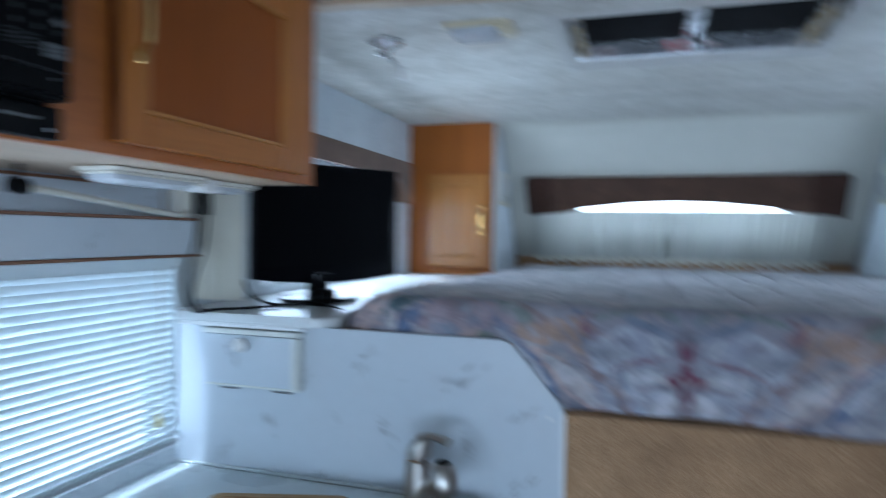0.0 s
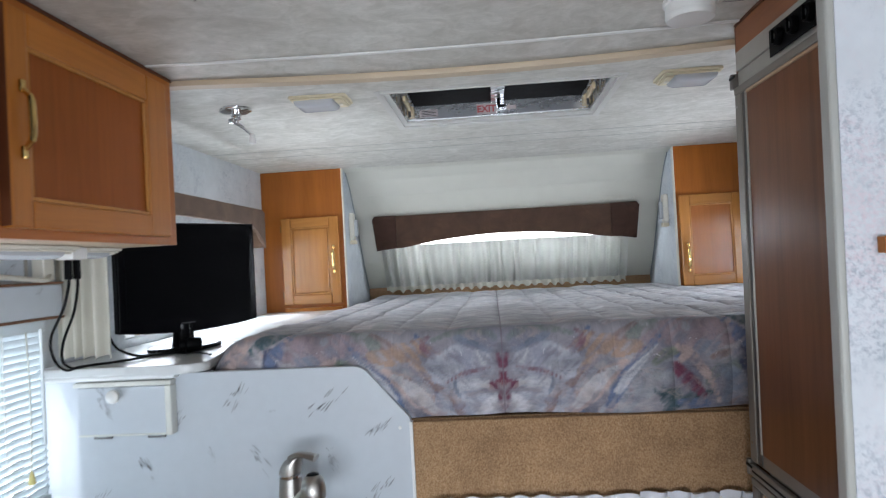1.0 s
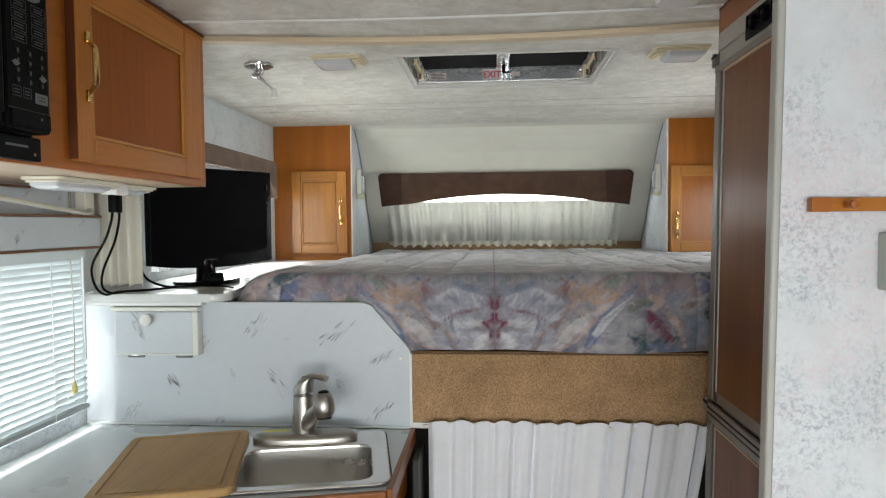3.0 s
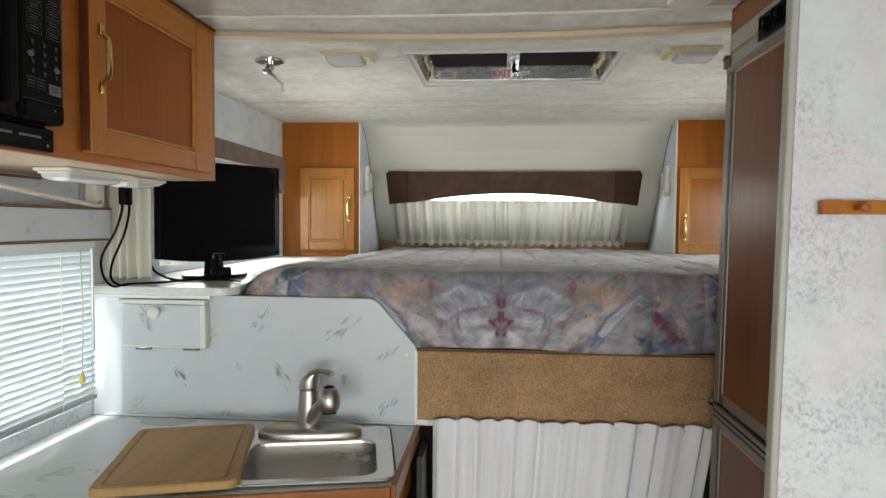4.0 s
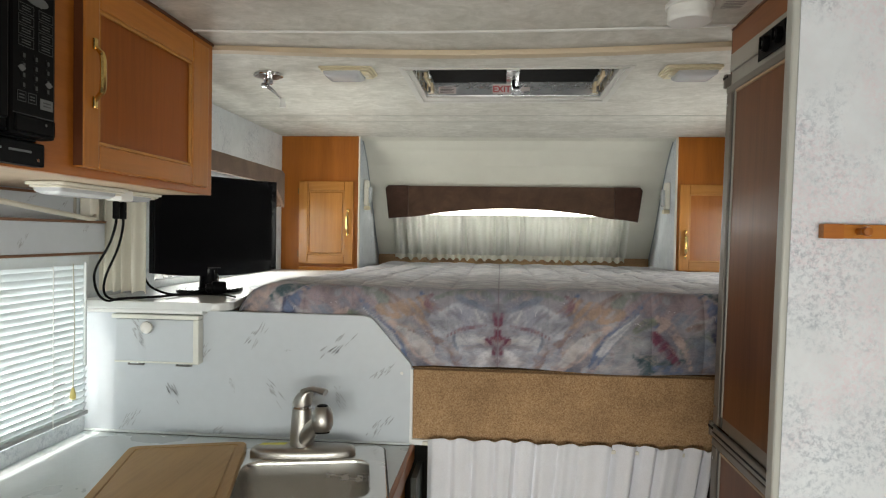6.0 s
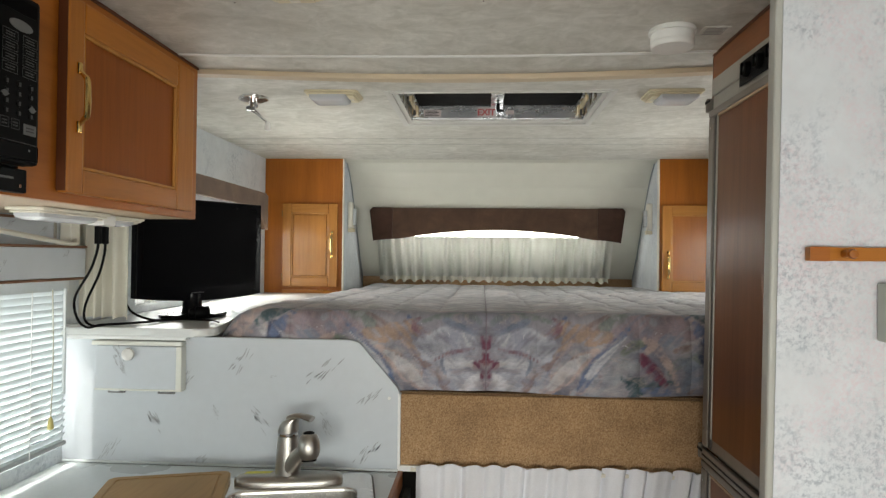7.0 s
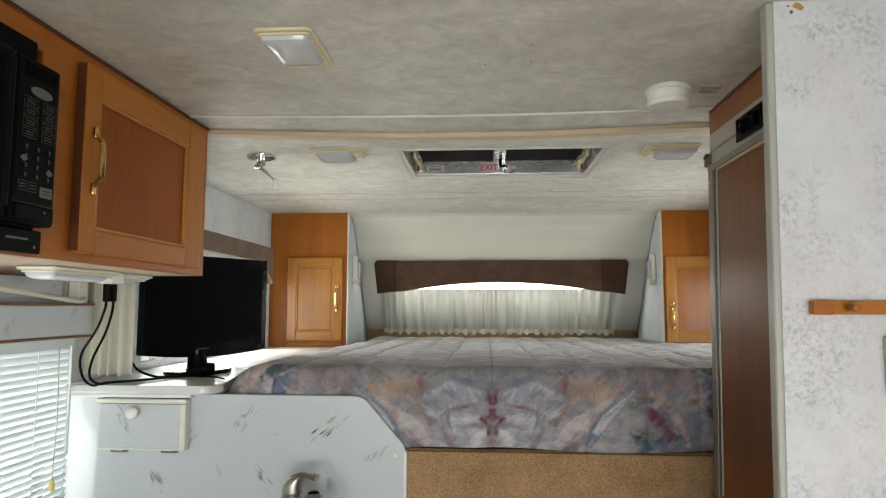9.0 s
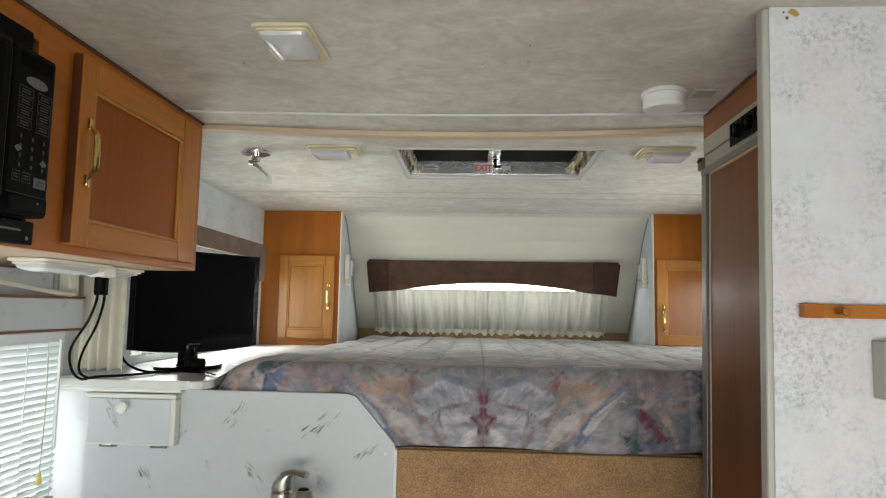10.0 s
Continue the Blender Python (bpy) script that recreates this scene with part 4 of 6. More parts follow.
def strokes(parent, marks, put, seed=4):
    """Printed marks: bundles of thin tapered dry-brush strokes. put(u, v) gives the place."""
    rnd = random.Random(seed)
    bm = bmesh.new()
    for u, v, ang, size in marks:
        k = 6 + rnd.randrange(4)
        for i in range(k):
            t = radians(ang + rnd.uniform(-10, 10))
            off = (i - (k - 1) / 2) * size * 0.06
            for piece in range(2):
                sh = rnd.uniform(-0.42, 0.42) * size
                ln = size * rnd.uniform(0.12, 0.5)
                wd = size * rnd.uniform(0.010, 0.030)
                d = Vector((math.cos(t), math.sin(t)))
                n = Vector((-d.y, d.x))
                c = Vector((u, v)) + n * off + d * (sh - off * 1.2)
                ring = [c - d * ln / 2, c - d * ln * 0.2 - n * wd, c + d * ln * 0.25 - n * wd * 0.8, c + d * ln / 2, c + d * ln * 0.2 + n * wd * 0.7, c - d * ln * 0.25 + n * wd]
                bm.faces.new([bm.verts.new(put(p.x, p.y)) for p in ring])
    return tagged(part("brush_print", bm, INK, parent, "grey-blue dry-brush print"), kind="stuff")

MARKS = [(-0.422, 1.172, 57, 0.075), (-0.333, 1.138, 25, 0.016), (-0.202, 1.153, 44, 0.085), (-0.077, 1.092, 50, 0.055), (-0.573, 1.126, 57, 0.06), (-0.773, 0.934, 57, 0.055), (-0.652, 1.019, -55, 0.07),
         (-0.485, 1.042, -48, 0.028), (-0.367, 1.027, -48, 0.07), (-0.531, 0.909, 42, 0.05), (-0.191, 1.013, -52, 0.045), (-0.083, 0.947, 57, 0.062), (-0.193, 1.045, 45, 0.012)]
strokes(panel, MARKS, lambda u, v: (u, -0.0008, v))

# drop-front cubby in the panel
cub = thing("cubby_door", (-0.685, -0.015, 1.098), "small white drop-front cubby with a round knob, set in the printed panel", "cubby")
x0, x1, z0, z1 = -0.805, -0.566, 1.100, 1.226
part("door", box(x0 + 0.004, x1 - 0.018, -0.022, -0.004, z0, z1 - 0.014, 0.002), BRUSHWALL, cub)
CUBFRAME = plain("cream_white_moulding", (0.72, 0.73, 0.68), 0.4, 0, 0.03, 20, 0.02)
for a, b, c, d in ((x0 - 0.004, x1, z1 - 0.012, z1), (x1 - 0.016, x1, z0 - 0.004, z1 - 0.0125)):
    part("frame_strip", box(a, b, -0.030, -0.001, c, d, 0.004, 3), CUBFRAME, cub, "cream-white moulding")
part("frame_strip", box(x0 - 0.002, x1 - 0.0165, -0.018, -0.001, z0 - 0.006, z0 - 0.0006, 0.002), CUBFRAME, cub)
part("knob", lathe([(0.006, 0.0), (0.006, 0.006), (0.013, 0.010), (0.0165, 0.017), (0.0155, 0.023), (0.009, 0.0275), (0.0, 0.0285)], (-0.703, -0.022, 1.193), 22, None, pose(0, 0, 0, 90, 0, 0)), WHITEP, cub, "white china knob", True)
strokes(cub, [(-0.738, 1.180, -55, 0.055), (-0.722, 1.150, -52, 0.035)], lambda u, v: (u, -0.0224, v), 9)
for hx in (-0.752, -0.617):
    h = part("hinge", box(hx - 0.022, hx + 0.022, -0.010, -0.001, 1.086, 1.0935, 0.0015), plain("dull_hinge_steel", (0.20, 0.20, 0.20), 0.35, 0.8), cub, "small dull steel hinge")
    part("pin", cyl((hx - 0.012, -0.012, 1.094), (hx + 0.012, -0.012, 1.094), 0.003, n=10), CHROME, h)

# shelf that carries the television
shelf = thing("corner_shelf", (-0.7, 0.5, 1.237), "white laminate shelf with a rounded nosing beside the bed", "shelf")
so = [(LX + 0.002, -0.042), (-0.535, -0.042)]
for i in range(1, 9):
    a = radians(-90 + 90 * i / 8)
    so.append((-0.535 + 0.05 * math.cos(a), 0.008 + 0.05 * math.sin(a)))
so += [(-0.53, 0.20), (-0.53, 1.54), (LX + 0.002, 1.54)]
part("top", prism(so, "z", 1.240, 1.262, 0.006), plain("shelf_laminate", (0.66, 0.68, 0.68), 0.22, 0, 0.03, 30, 0.01), shelf)
part("cove", box(LX + 0.002, -0.555, -0.030, -0.001, 1.229, 1.2395, 0.004), WHITEPAINT, shelf, "white cove moulding")
part("support", box(LX + 0.002, -0.60, 0.05, 1.53, PLAT, 1.239), WHITEPAINT, shelf)

# ---- counter with sink ----
unit = thing("sink_cabinet", (-0.45, -0.25, 0.0), "wooden galley base cabinet with framed doors", "cabinet")
cf = [(LX + 0.002, -0.004), (-0.004, -0.004), (-0.004, -0.392), (-0.43, -0.497), (-0.43, -1.70), (LX + 0.002, -1.70)]
ci = [(LX + 0.002, -0.006), (-0.03, -0.006), (-0.03, -0.37), (-0.45, -0.475), (-0.45, -1.69), (LX + 0.002, -1.69)]
part("carcass", prism(ci, "z", 0.08, 0.72), cab("z"), unit)
part("toe_kick", prism([(p[0] - 0.03 if p[0] > -0.8 else p[0], p[1]) for p in ci], "z", 0.0, 0.0795), BLACK, unit)
part("side_rail", box(-0.029, -0.012, -0.36, -0.02, 0.74, 0.862, 0.004), oak("y"), unit, "oak face rail")
part("side_door", box(-0.029, -0.008, -0.33, -0.05, 0.30, 0.725, 0.006), oak("z"), unit, "oak end door")

SX, SY, SROT = -0.215, -0.225, 12.0     # sink centre and turn
SINK = Matrix.Translation((SX, SY, 0.9)) @ pose(0, 0, 0, 0, 0, SROT)


def s_at(u, v, w=0.0):
    return tuple(SINK @ Vector((u, v, w)))


top = thing("worktop", (-0.45, -0.25, 0.863), "pale blue-white laminate worktop with a wooden edge", "worktop")


def worktop():
    """Laminate slab with a hole for the bowl."""
    bm = bmesh.new()
    hole = [s_at(u, v) for u, v in rounded(-0.155, 0.155, -0.165, 0.075, 0.03, 4)]
    for z in (0.899, 0.865):
        o = [bm.verts.new((p[0], p[1], z)) for p in cf]
        h = [bm.verts.new((p[0], p[1], z)) for p in hole]
        es = [bm.edges.new((o[i], o[(i + 1) % len(o)])) for i in range(len(o))] + [bm.edges.new((h[i], h[(i + 1) % len(h)])) for i in range(len(h))]
        bmesh.ops.triangle_fill(bm, use_beauty=True, use_dissolve=False, edges=es)
        if z > 0.88:
            up = (o, h)
        else:
            for ring, other in ((up[0], o), (up[1], h)):
                for i in range(len(ring)):
                    bm.faces.new((ring[i], ring[(i + 1) % len(ring)], other[(i + 1) % len(ring)], other[i]))
    return bm


part("slab", worktop(), COUNTER, top)
edge = [(cf[1][0], -0.001), (cf[2][0], cf[2][1]), (cf[3][0], cf[3][1]), (cf[4][0], -1.70)]
for (ax, ay), (bx, by) in zip(edge, edge[1:]):
    d = Vector((bx - ax, by - ay, 0))
    L = d.length
    t = box(0.0, L, 0.0004, 0.013, 0.862, 0.9035, 0.004, 3)
    ang = math.degrees(math.atan2(d.y, d.x))
    bmesh.ops.transform(t, matrix=Matrix.Translation((ax, ay, 0)) @ pose(0, 0, 0, 0, 0, ang), verts=t.verts)
    part("edge_strip", t, wood("edge_oak", (0.27, 0.10, 0.035), "y", 0.3, 0.25), top, "dark oak edge strip")

sink = thing("kitchen_sink", s_at(0, 0), "stainless steel single-bowl sink let into the worktop", "sink")


def sink_bowl():
    bm = bmesh.new()
    spec = [(0.185, -0.185, 0.165, 0.0020, 0.03), (0.1845, -0.1845, 0.1645, 0.0050, 0.03), (0.183, -0.183, 0.163, 0.0062, 0.03), (0.180, -0.180, 0.160, 0.0064, 0.028), (0.150, -0.160, 0.070, 0.0060, 0.035),
            (0.1475, -0.1575, 0.0675, 0.0050, 0.036), (0.1460, -0.1560, 0.0660, 0.0020, 0.037), (0.1455, -0.1555, 0.0655, -0.004, 0.037), (0.142, -0.152, 0.062, -0.06, 0.04),
            (0.138, -0.148, 0.058, -0.112, 0.045), (0.134, -0.144, 0.054, -0.126, 0.045), (0.122, -0.132, 0.042, -0.134, 0.042), (0.02, -0.065, -0.025, -0.137, 0.018)]
    rings = []
    for hw, v0, v1, w, r in spec:
        rings.append([bm.verts.new(s_at(u, v, w)) for u, v in rounded(-hw, hw, v0, v1, r, 6)])
    for a, b in zip(rings, rings[1:]):
        n = len(a)
        for i in range(n):
            bm.faces.new((a[i], a[(i + 1) % n], b[(i + 1) % n], b[i]))
    bm.faces.new(rings[-1])
    return bm


part("bowl", sink_bowl(), STEEL, sink, "", True)
part("drain", cyl(s_at(0, -0.045, -0.1365), s_at(0, -0.045, -0.134), 0.03, n=24), CHROME, sink)
part("rim_edge", tube([s_at(u, v, 0.002) for u, v in rounded(-0.187, 0.187, -0.187, 0.167, 0.03, 5)] + [s_at(0.187, 0.137, 0.002)], 0.0018, 6), plain("dark_sealant", (0.10, 0.10, 0.10), 0.5), sink)

# ---- faucet ----
fc = thing("faucet", s_at(-0.02, 0.115), "brushed nickel single-lever faucet with a pull-out spray on the sink deck", "faucet")
FM = Matrix.Translation(Vector((-0.252, -0.118, 0.9065))) @ pose(0, 0, 0, 0, 0, 9)


def f_at(u, v, w):
    return tuple(FM @ Vector((u, v, w)))


def deck():
    bm = bmesh.new()
    rings = []
    for k, (g, w) in enumerate(((0.0, 0.0), (0.0, 0.010), (0.004, 0.016), (0.012, 0.021), (0.022, 0.0235))):
        ring = []
        n = 44
        for i in range(n):
            a = 2 * math.pi * i / n
            c, s = math.cos(a), math.sin(a)
            u = (0.128 - g) * math.copysign(abs(c) ** 0.55, c)
            v = (0.032 - g * 0.9) * math.copysign(abs(s) ** 0.75, s)
            if s < 0:
                v -= 0.006 * (1 - (u / 0.128) ** 2)
            ring.append(bm.verts.new(f_at(u, v, w)))
        rings.append(ring)
    for a, b in zip(rings, rings[1:]):
        for i in range(len(a)):
            bm.faces.new((a[i], a[(i + 1) % len(a)], b[(i + 1) % len(a)], b[i]))
    bm.faces.new(rings[0][::-1])
    bm.faces.new(rings[-1])
    return bm


part("base_plate", deck(), NICKEL, fc, "", True)
part("warning_label", prism([(-0.105, -0.004), (-0.045, -0.004), (-0.040, 0.010), (-0.100, 0.010)], "z", 0.0, 0.0006), YELLOW, fc, "yellow label")
lab = fc.children[-1]
lab.matrix_parent_inverse = Matrix.Translation(-base_of(fc)) @ FM @ Matrix.Translation((0, 0.002, 0.0236))
part("body", lathe([(0.030, 0.0), (0.030, 0.02), (0.0275, 0.05), (0.025, 0.085), (0.0245, 0.092)], f_at(-0.004, 0.006, 0.020), 28), NICKEL, fc, "", True)
part("collar", lathe([(0.0225, 0.0), (0.0255, 0.002), (0.0255, 0.006), (0.0225, 0.008)], f_at(-0.004, 0.006, 0.112), 28), CHROME, fc, "", True)


def lever():
    bm = bmesh.new()
    c = Vector(f_at(-0.004, 0.006, 0.118))
    rows = []
    spec = [(0.0, 0.0, 0.0250, 0.0250), (0.0, 0.012, 0.0250, 0.0250), (0.003, 0.024, 0.0235, 0.0235), (0.009, 0.033, 0.0215, 0.018), (0.02, 0.0385, 0.0185, 0.010)]
    tmp = bmesh.new()
    for dx, h, rx, rz in spec:
        rows.append([tmp.verts.new(c + Vector((dx + rx * math.cos(2 * math.pi * k / 20), rx * 0.95 * math.sin(2 * math.pi * k / 20), h + (rz * 0.25) * math.cos(2 * math.pi * k / 20)))) for k in range(20)])
    for a, b in zip(rows, rows[1:]):
        for k in range(20):
            tmp.faces.new((a[k], a[(k + 1) % 20], b[(k + 1) % 20], b[k]))
    tmp.faces.new(rows[-1])
    tmp.faces.new(rows[0][::-1])
    bm = joined(bm, tmp)
    pts = smooth_path([c + Vector((0.0, 0, 0.034)), c + Vector((0.022, -0.004, 0.042)), c + Vector((0.045, -0.010, 0.041)), c + Vector((0.062, -0.014, 0.037))], 5)
    n = len(pts)
    return tube(pts, [0.012 - 0.001 * i / n + (0.002 if 0.6 < i / n < 0.95 else 0) for i in range(n)], 12, bm, 0.55)


part("lever", lever(), NICKEL, fc, "", True)
neck0, neck1 = Vector(f_at(0.004, -0.006, 0.040)), Vector((-0.200, -0.160, 1.000))
part("neck", tube(smooth_path([neck0, neck0.lerp(neck1, 0.5) + Vector((0, 0, 0.004)), neck1], 6), [0.021 - 0.005 * i / 12 for i in range(13)], 16), NICKEL, fc, "", True)
hm = Matrix.Translation((-0.188, -0.178, 1.012)) @ Vector((0.05, -0.12, -1.0)).to_track_quat("Z", "Y").to_matrix().to_4x4()
spray = part("spray_head", lathe([(0.014, -0.029), (0.020, -0.024), (0.0245, -0.012), (0.0260, 0.0), (0.0255, 0.012), (0.0225, 0.022), (0.0175, 0.028)], (0, 0, 0), 28, None, hm), NICKEL, fc, "rounded pull-out spray head", True)
part("button", lathe([(0.0135, 0.0), (0.0125, -0.003), (0.007, -0.0055), (0.0, -0.006)][::-1], (0, 0, 0), 20, None, hm @ Matrix.Translation((0, 0, -0.0288))), BLACK, spray, "black spray button", True)
part("nozzle", lathe([(0.0172, 0.0), (0.0172, 0.004), (0.010, 0.005)], (0, 0, 0), 20, None, hm @ Matrix.Translation((0, 0, 0.0278))), BLACK, spray, "black nozzle ring", True)

# ---- cutting board ----
cb = thing("cutting_board", (-0.476, -0.31, 0.9), "light maple cutting board with a juice groove, on the worktop", "cutting board")
BM = Matrix.Translation((-0.484, -0.312, 0.9)) @ pose(0, 0, 0, 0, 0, 16)


def placed(bm, m):
    bmesh.ops.transform(bm, matrix=m, verts=bm.verts)
    return bm


def board_mesh():
    """A slab with rounded edges and a real groove round its top."""
    bm = bmesh.new()
    rings = []
    for g, w, r in ((0.003, 0.006, 0.02), (0.0, 0.009, 0.022), (0.0, 0.021, 0.022), (0.003, 0.024, 0.02), (0.019, 0.024, 0.012), (0.0205, 0.0212, 0.011),
                    (0.0245, 0.0212, 0.009), (0.026, 0.024, 0.008)):
        rings.append([bm.verts.new((*p, w)) for p in rounded(-0.138 + g, 0.138 - g, -0.185 + g, 0.185 - g, r, 5)])
    for a, c in zip(rings, rings[1:]):
        for i in range(len(a)):
            bm.faces.new((a[i], a[(i + 1) % len(a)], c[(i + 1) % len(a)], c[i]))
    bm.faces.new(rings[0][::-1])
    bm.faces.new(rings[-1])
    return bm


part("slab", placed(board_mesh(), BM), BOARD, cb)
for fx in (-0.11, 0.11):
    for fy in (-0.15, 0.15):
        part("foot", placed(cyl((fx, fy, -0.0005), (fx, fy, 0.0062), 0.008, n=10), BM), BLACK, cb)

# ---- curtain under the bed ----
und = thing("bunk_curtain", (0.39, -0.012, 0.30), "white pleated cotton curtain under the bed platform", "curtain")
part("cloth", pleats(0.045, 0.756, 0.32, 0.926, 11, 0.014, -0.030, 0.0, 0.0, 12, 5, 0.0, 16, True, 0.10), WHITECLOTH, und, "", True)
part("track", box(0.03, 0.755, -0.012, -0.006, 0.905, 0.914, 0.001), IVORY, und)
# added board, its dark colour stands for the shaded gap by the cabinet
solo("end_panel", box(0.016, 0.030, -0.12, 0.0, 0.0, 0.86), plain("gap_shade", (0.03, 0.035, 0.03), 0.5), "dark board filling the shaded gap beside the sink cabinet", "panel")

# ---- upper cabinet with microwave ----
uc = thing("upper_cabinet", (-0.73, -0.6, 1.545), "honey-toned wall cabinet with a reddish framed door, hung from the ceiling", "cabinet")
FX = -0.548
part("bottom", box(LX + 0.002, FX - 0.016, -1.40, -0.004, 1.545, 1.557), wood("pale_underside", (0.52, 0.40, 0.28), "y", 0.5, 0.15), uc)
part("end_panel", box(LX + 0.002, FX - 0.016, -0.016, -0.0015, 1.5575, CZ - 0.001), cab("z"), uc)
part("face_frame", box(FX - 0.0155, FX, -0.640, -0.001, 1.545, CZ - 0.001, 0.0012), cab("y"), uc)
part("face_frame_lower", box(FX - 0.0155, FX - 0.0004, -1.40, -0.6405, 1.545, 1.549), cab("y"), uc)
part("face_frame_upper", box(FX - 0.0155, FX - 0.0004, -1.40, -0.6405, 1.898, CZ - 0.001), cab("y"), uc)
door = framed_door(uc, lambda u, v, d: (FX + d, u, v), -0.549, -0.060, 1.561, 1.917, (0.047, 0.083, 0.046, 0.057), (oak("z"), oak("y"), red("z")), 0.020, "cabinet_door", False)
handle(door, (FX + 0.020, -0.523, 1.735), "x", 0.107, "handle", 1.35)

# dark wood for the painted shade on the door edge and the dark cornice
DARKEDGE = wood("shaded_edge_dark_trim", (0.10, 0.030, 0.010), "z", 0.5, 0.25)
# thin strip that puts the door edge's shade into colour
part("edge_band", box(FX + 0.0012, FX + 0.0185, -0.5506, -0.5492, 1.564, 1.914), DARKEDGE, door, "dark strip for the shade on the door edge")
part("cornice", box(FX + 0.0003, FX + 0.004, -1.40, -0.001, CZ - 0.0085, CZ - 0.0015, 0.001), DARKEDGE, uc, "dark edging at the ceiling")

mw = thing("microwave", (-0.68, -0.88, 1.575), "black built-in microwave with a keypad, set in the wall cabinet", "microwave")
MX = -0.512
part("case", box(-0.87, MX - 0.03, -1.10, -0.645, 1.590, 1.856, 0.004), BLACK, mw)
mdoor = part("door", box(MX - 0.0295, MX, -1.10, -0.742, 1.592, 1.857, 0.006), BLACKGLOSS, mw, "glossy black door")
part("window", box(MX + 0.0003, MX + 0.002, -1.06, -0.80, 1.64, 1.82, 0.001), SCREEN, mdoor)
part("door_grip", box(MX, MX + 0.014, -0.778, -0.758, 1.61, 1.84, 0.004), BLACK, mdoor)
keys = part("keypad", box(MX - 0.0295, MX, -0.7405, -0.642, 1.592, 1.857, 0.006), BLACK, mw, "black control panel")
part("logo_plate", placed(prism([(0.025 * math.cos(a * math.pi / 12), 0.0085 * math.sin(a * math.pi / 12)) for a in range(24)], "x", 0, 0.0008), Matrix.Translation((MX + 0.0002, -0.686, 1.806))), LIGHTPRINT, keys, "pale oval plate")
part("display", box(MX + 0.0002, MX + 0.001, -0.725, -0.652, 1.825, 1.847, 0.0004), SCREEN, keys, "dark display window")
KEYF = plain("key_face", (0.005, 0.0052, 0.0055), 0.35, 0, 0.1, 40, 0, 0.05)


def key(ky, kz, w, h, mt=KEYF, rim=True):
    """A key with a pale printed outline and two bars of print."""
    k_ = part("key", box(MX + 0.0002, MX + 0.0010, ky - w, ky + w, kz - h, kz + h, 0.0004), mt, keys)
    if rim:
        part("outline", plate([ky - w, ky - w + 0.0009, ky + w - 0.0009, ky + w], [kz - h, kz - h + 0.0009, kz + h - 0.0009, kz + h],
             [(ky - w + 0.0009, ky + w - 0.0009, kz - h + 0.0009, kz + h - 0.0009)], lambda u, v, s: (MX + 0.0011 + 0.0003 * s, u, v)), GREYPRINT, k_)
    for dz in (-0.28 * h, 0.3 * h):
        part("key_print", box(MX + 0.0011, MX + 0.0014, ky - w * 0.6, ky + w * 0.6, kz + dz - 0.12 * h, kz + dz + 0.12 * h), GREYPRINT, k_)
    return k_


for c in range(2):
    for r in range(4):
        key(-0.709 + 0.042 * c, 1.786 - 0.0170 * r, 0.016, 0.0072)
for c in range(3):
    for r in range(4):
        ky, kz = -0.713 + 0.026 * c, 1.714 - 0.0150 * r
        ring = [(0.0065 * math.cos(a * math.pi / 8), 0.0058 * math.sin(a * math.pi / 8)) for a in range(16)]
        k_ = part("key", placed(prism(ring, "x", 0, 0.0008), Matrix.Translation((MX + 0.0002, ky, kz))), KEYF, keys)
        part("key_print", box(MX + 0.0011, MX + 0.0014, ky - 0.0022, ky + 0.0022, kz - 0.0032, kz + 0.0032), GREYPRINT, k_)
for ky, kz in ((-0.718, 1.694), (-0.660, 1.680)):
    part("dial_print", placed(prism([(0.006 * math.cos(a * math.pi / 8) * (1.0 if a % 4 else 1.5), 0.005 * math.sin(a * math.pi / 8)) for a in range(16)], "x", 0, 0.0004), Matrix.Translation((MX + 0.0013, ky, kz))), LIGHTPRINT, keys, "pale star print")
key(-0.718, 1.651, 0.009, 0.008)
key(-0.696, 1.651, 0.009, 0.008)
key(-0.664, 1.647, 0.014, 0.0085, LIGHTPRINT, False)
part("latch_line", box(MX + 0.0002, MX + 0.0006, -0.735, -0.648, 1.624, 1.6252), GREYPRINT, keys)
part("latch_button", box(MX + 0.0002, MX + 0.003, -0.732, -0.648, 1.597, 1.623, 0.003), BLACK, keys)
part("latch_mark", cyl((MX + 0.0031, -0.668, 1.614), (MX + 0.0036, -0.668, 1.614), 0.0022, n=8), LIGHTPRINT, keys)
part("trim_top", box(FX - 0.014, FX + 0.016, -1.12, -0.673, 1.8575, 1.8975, 0.004), BLACK, mw)
grille = part("vent_grille", box(FX - 0.014, FX + 0.012, -1.12, -0.635, 1.5495, 1.588, 0.003), BLACK, mw, "black slotted vent strip")
for k in range(6):
    yy = -0.690 - 0.062 * k
    part("slot", box(FX + 0.0123, FX + 0.0128, yy - 0.024, yy + 0.024, 1.570, 1.5735), LIGHTPRINT, grille)
part("screw", cyl((FX + 0.012, -0.652, 1.560), (FX + 0.0135, -0.652, 1.560), 0.003, n=10), CHROME, grille)


# ---- ceiling and strip lamps ----


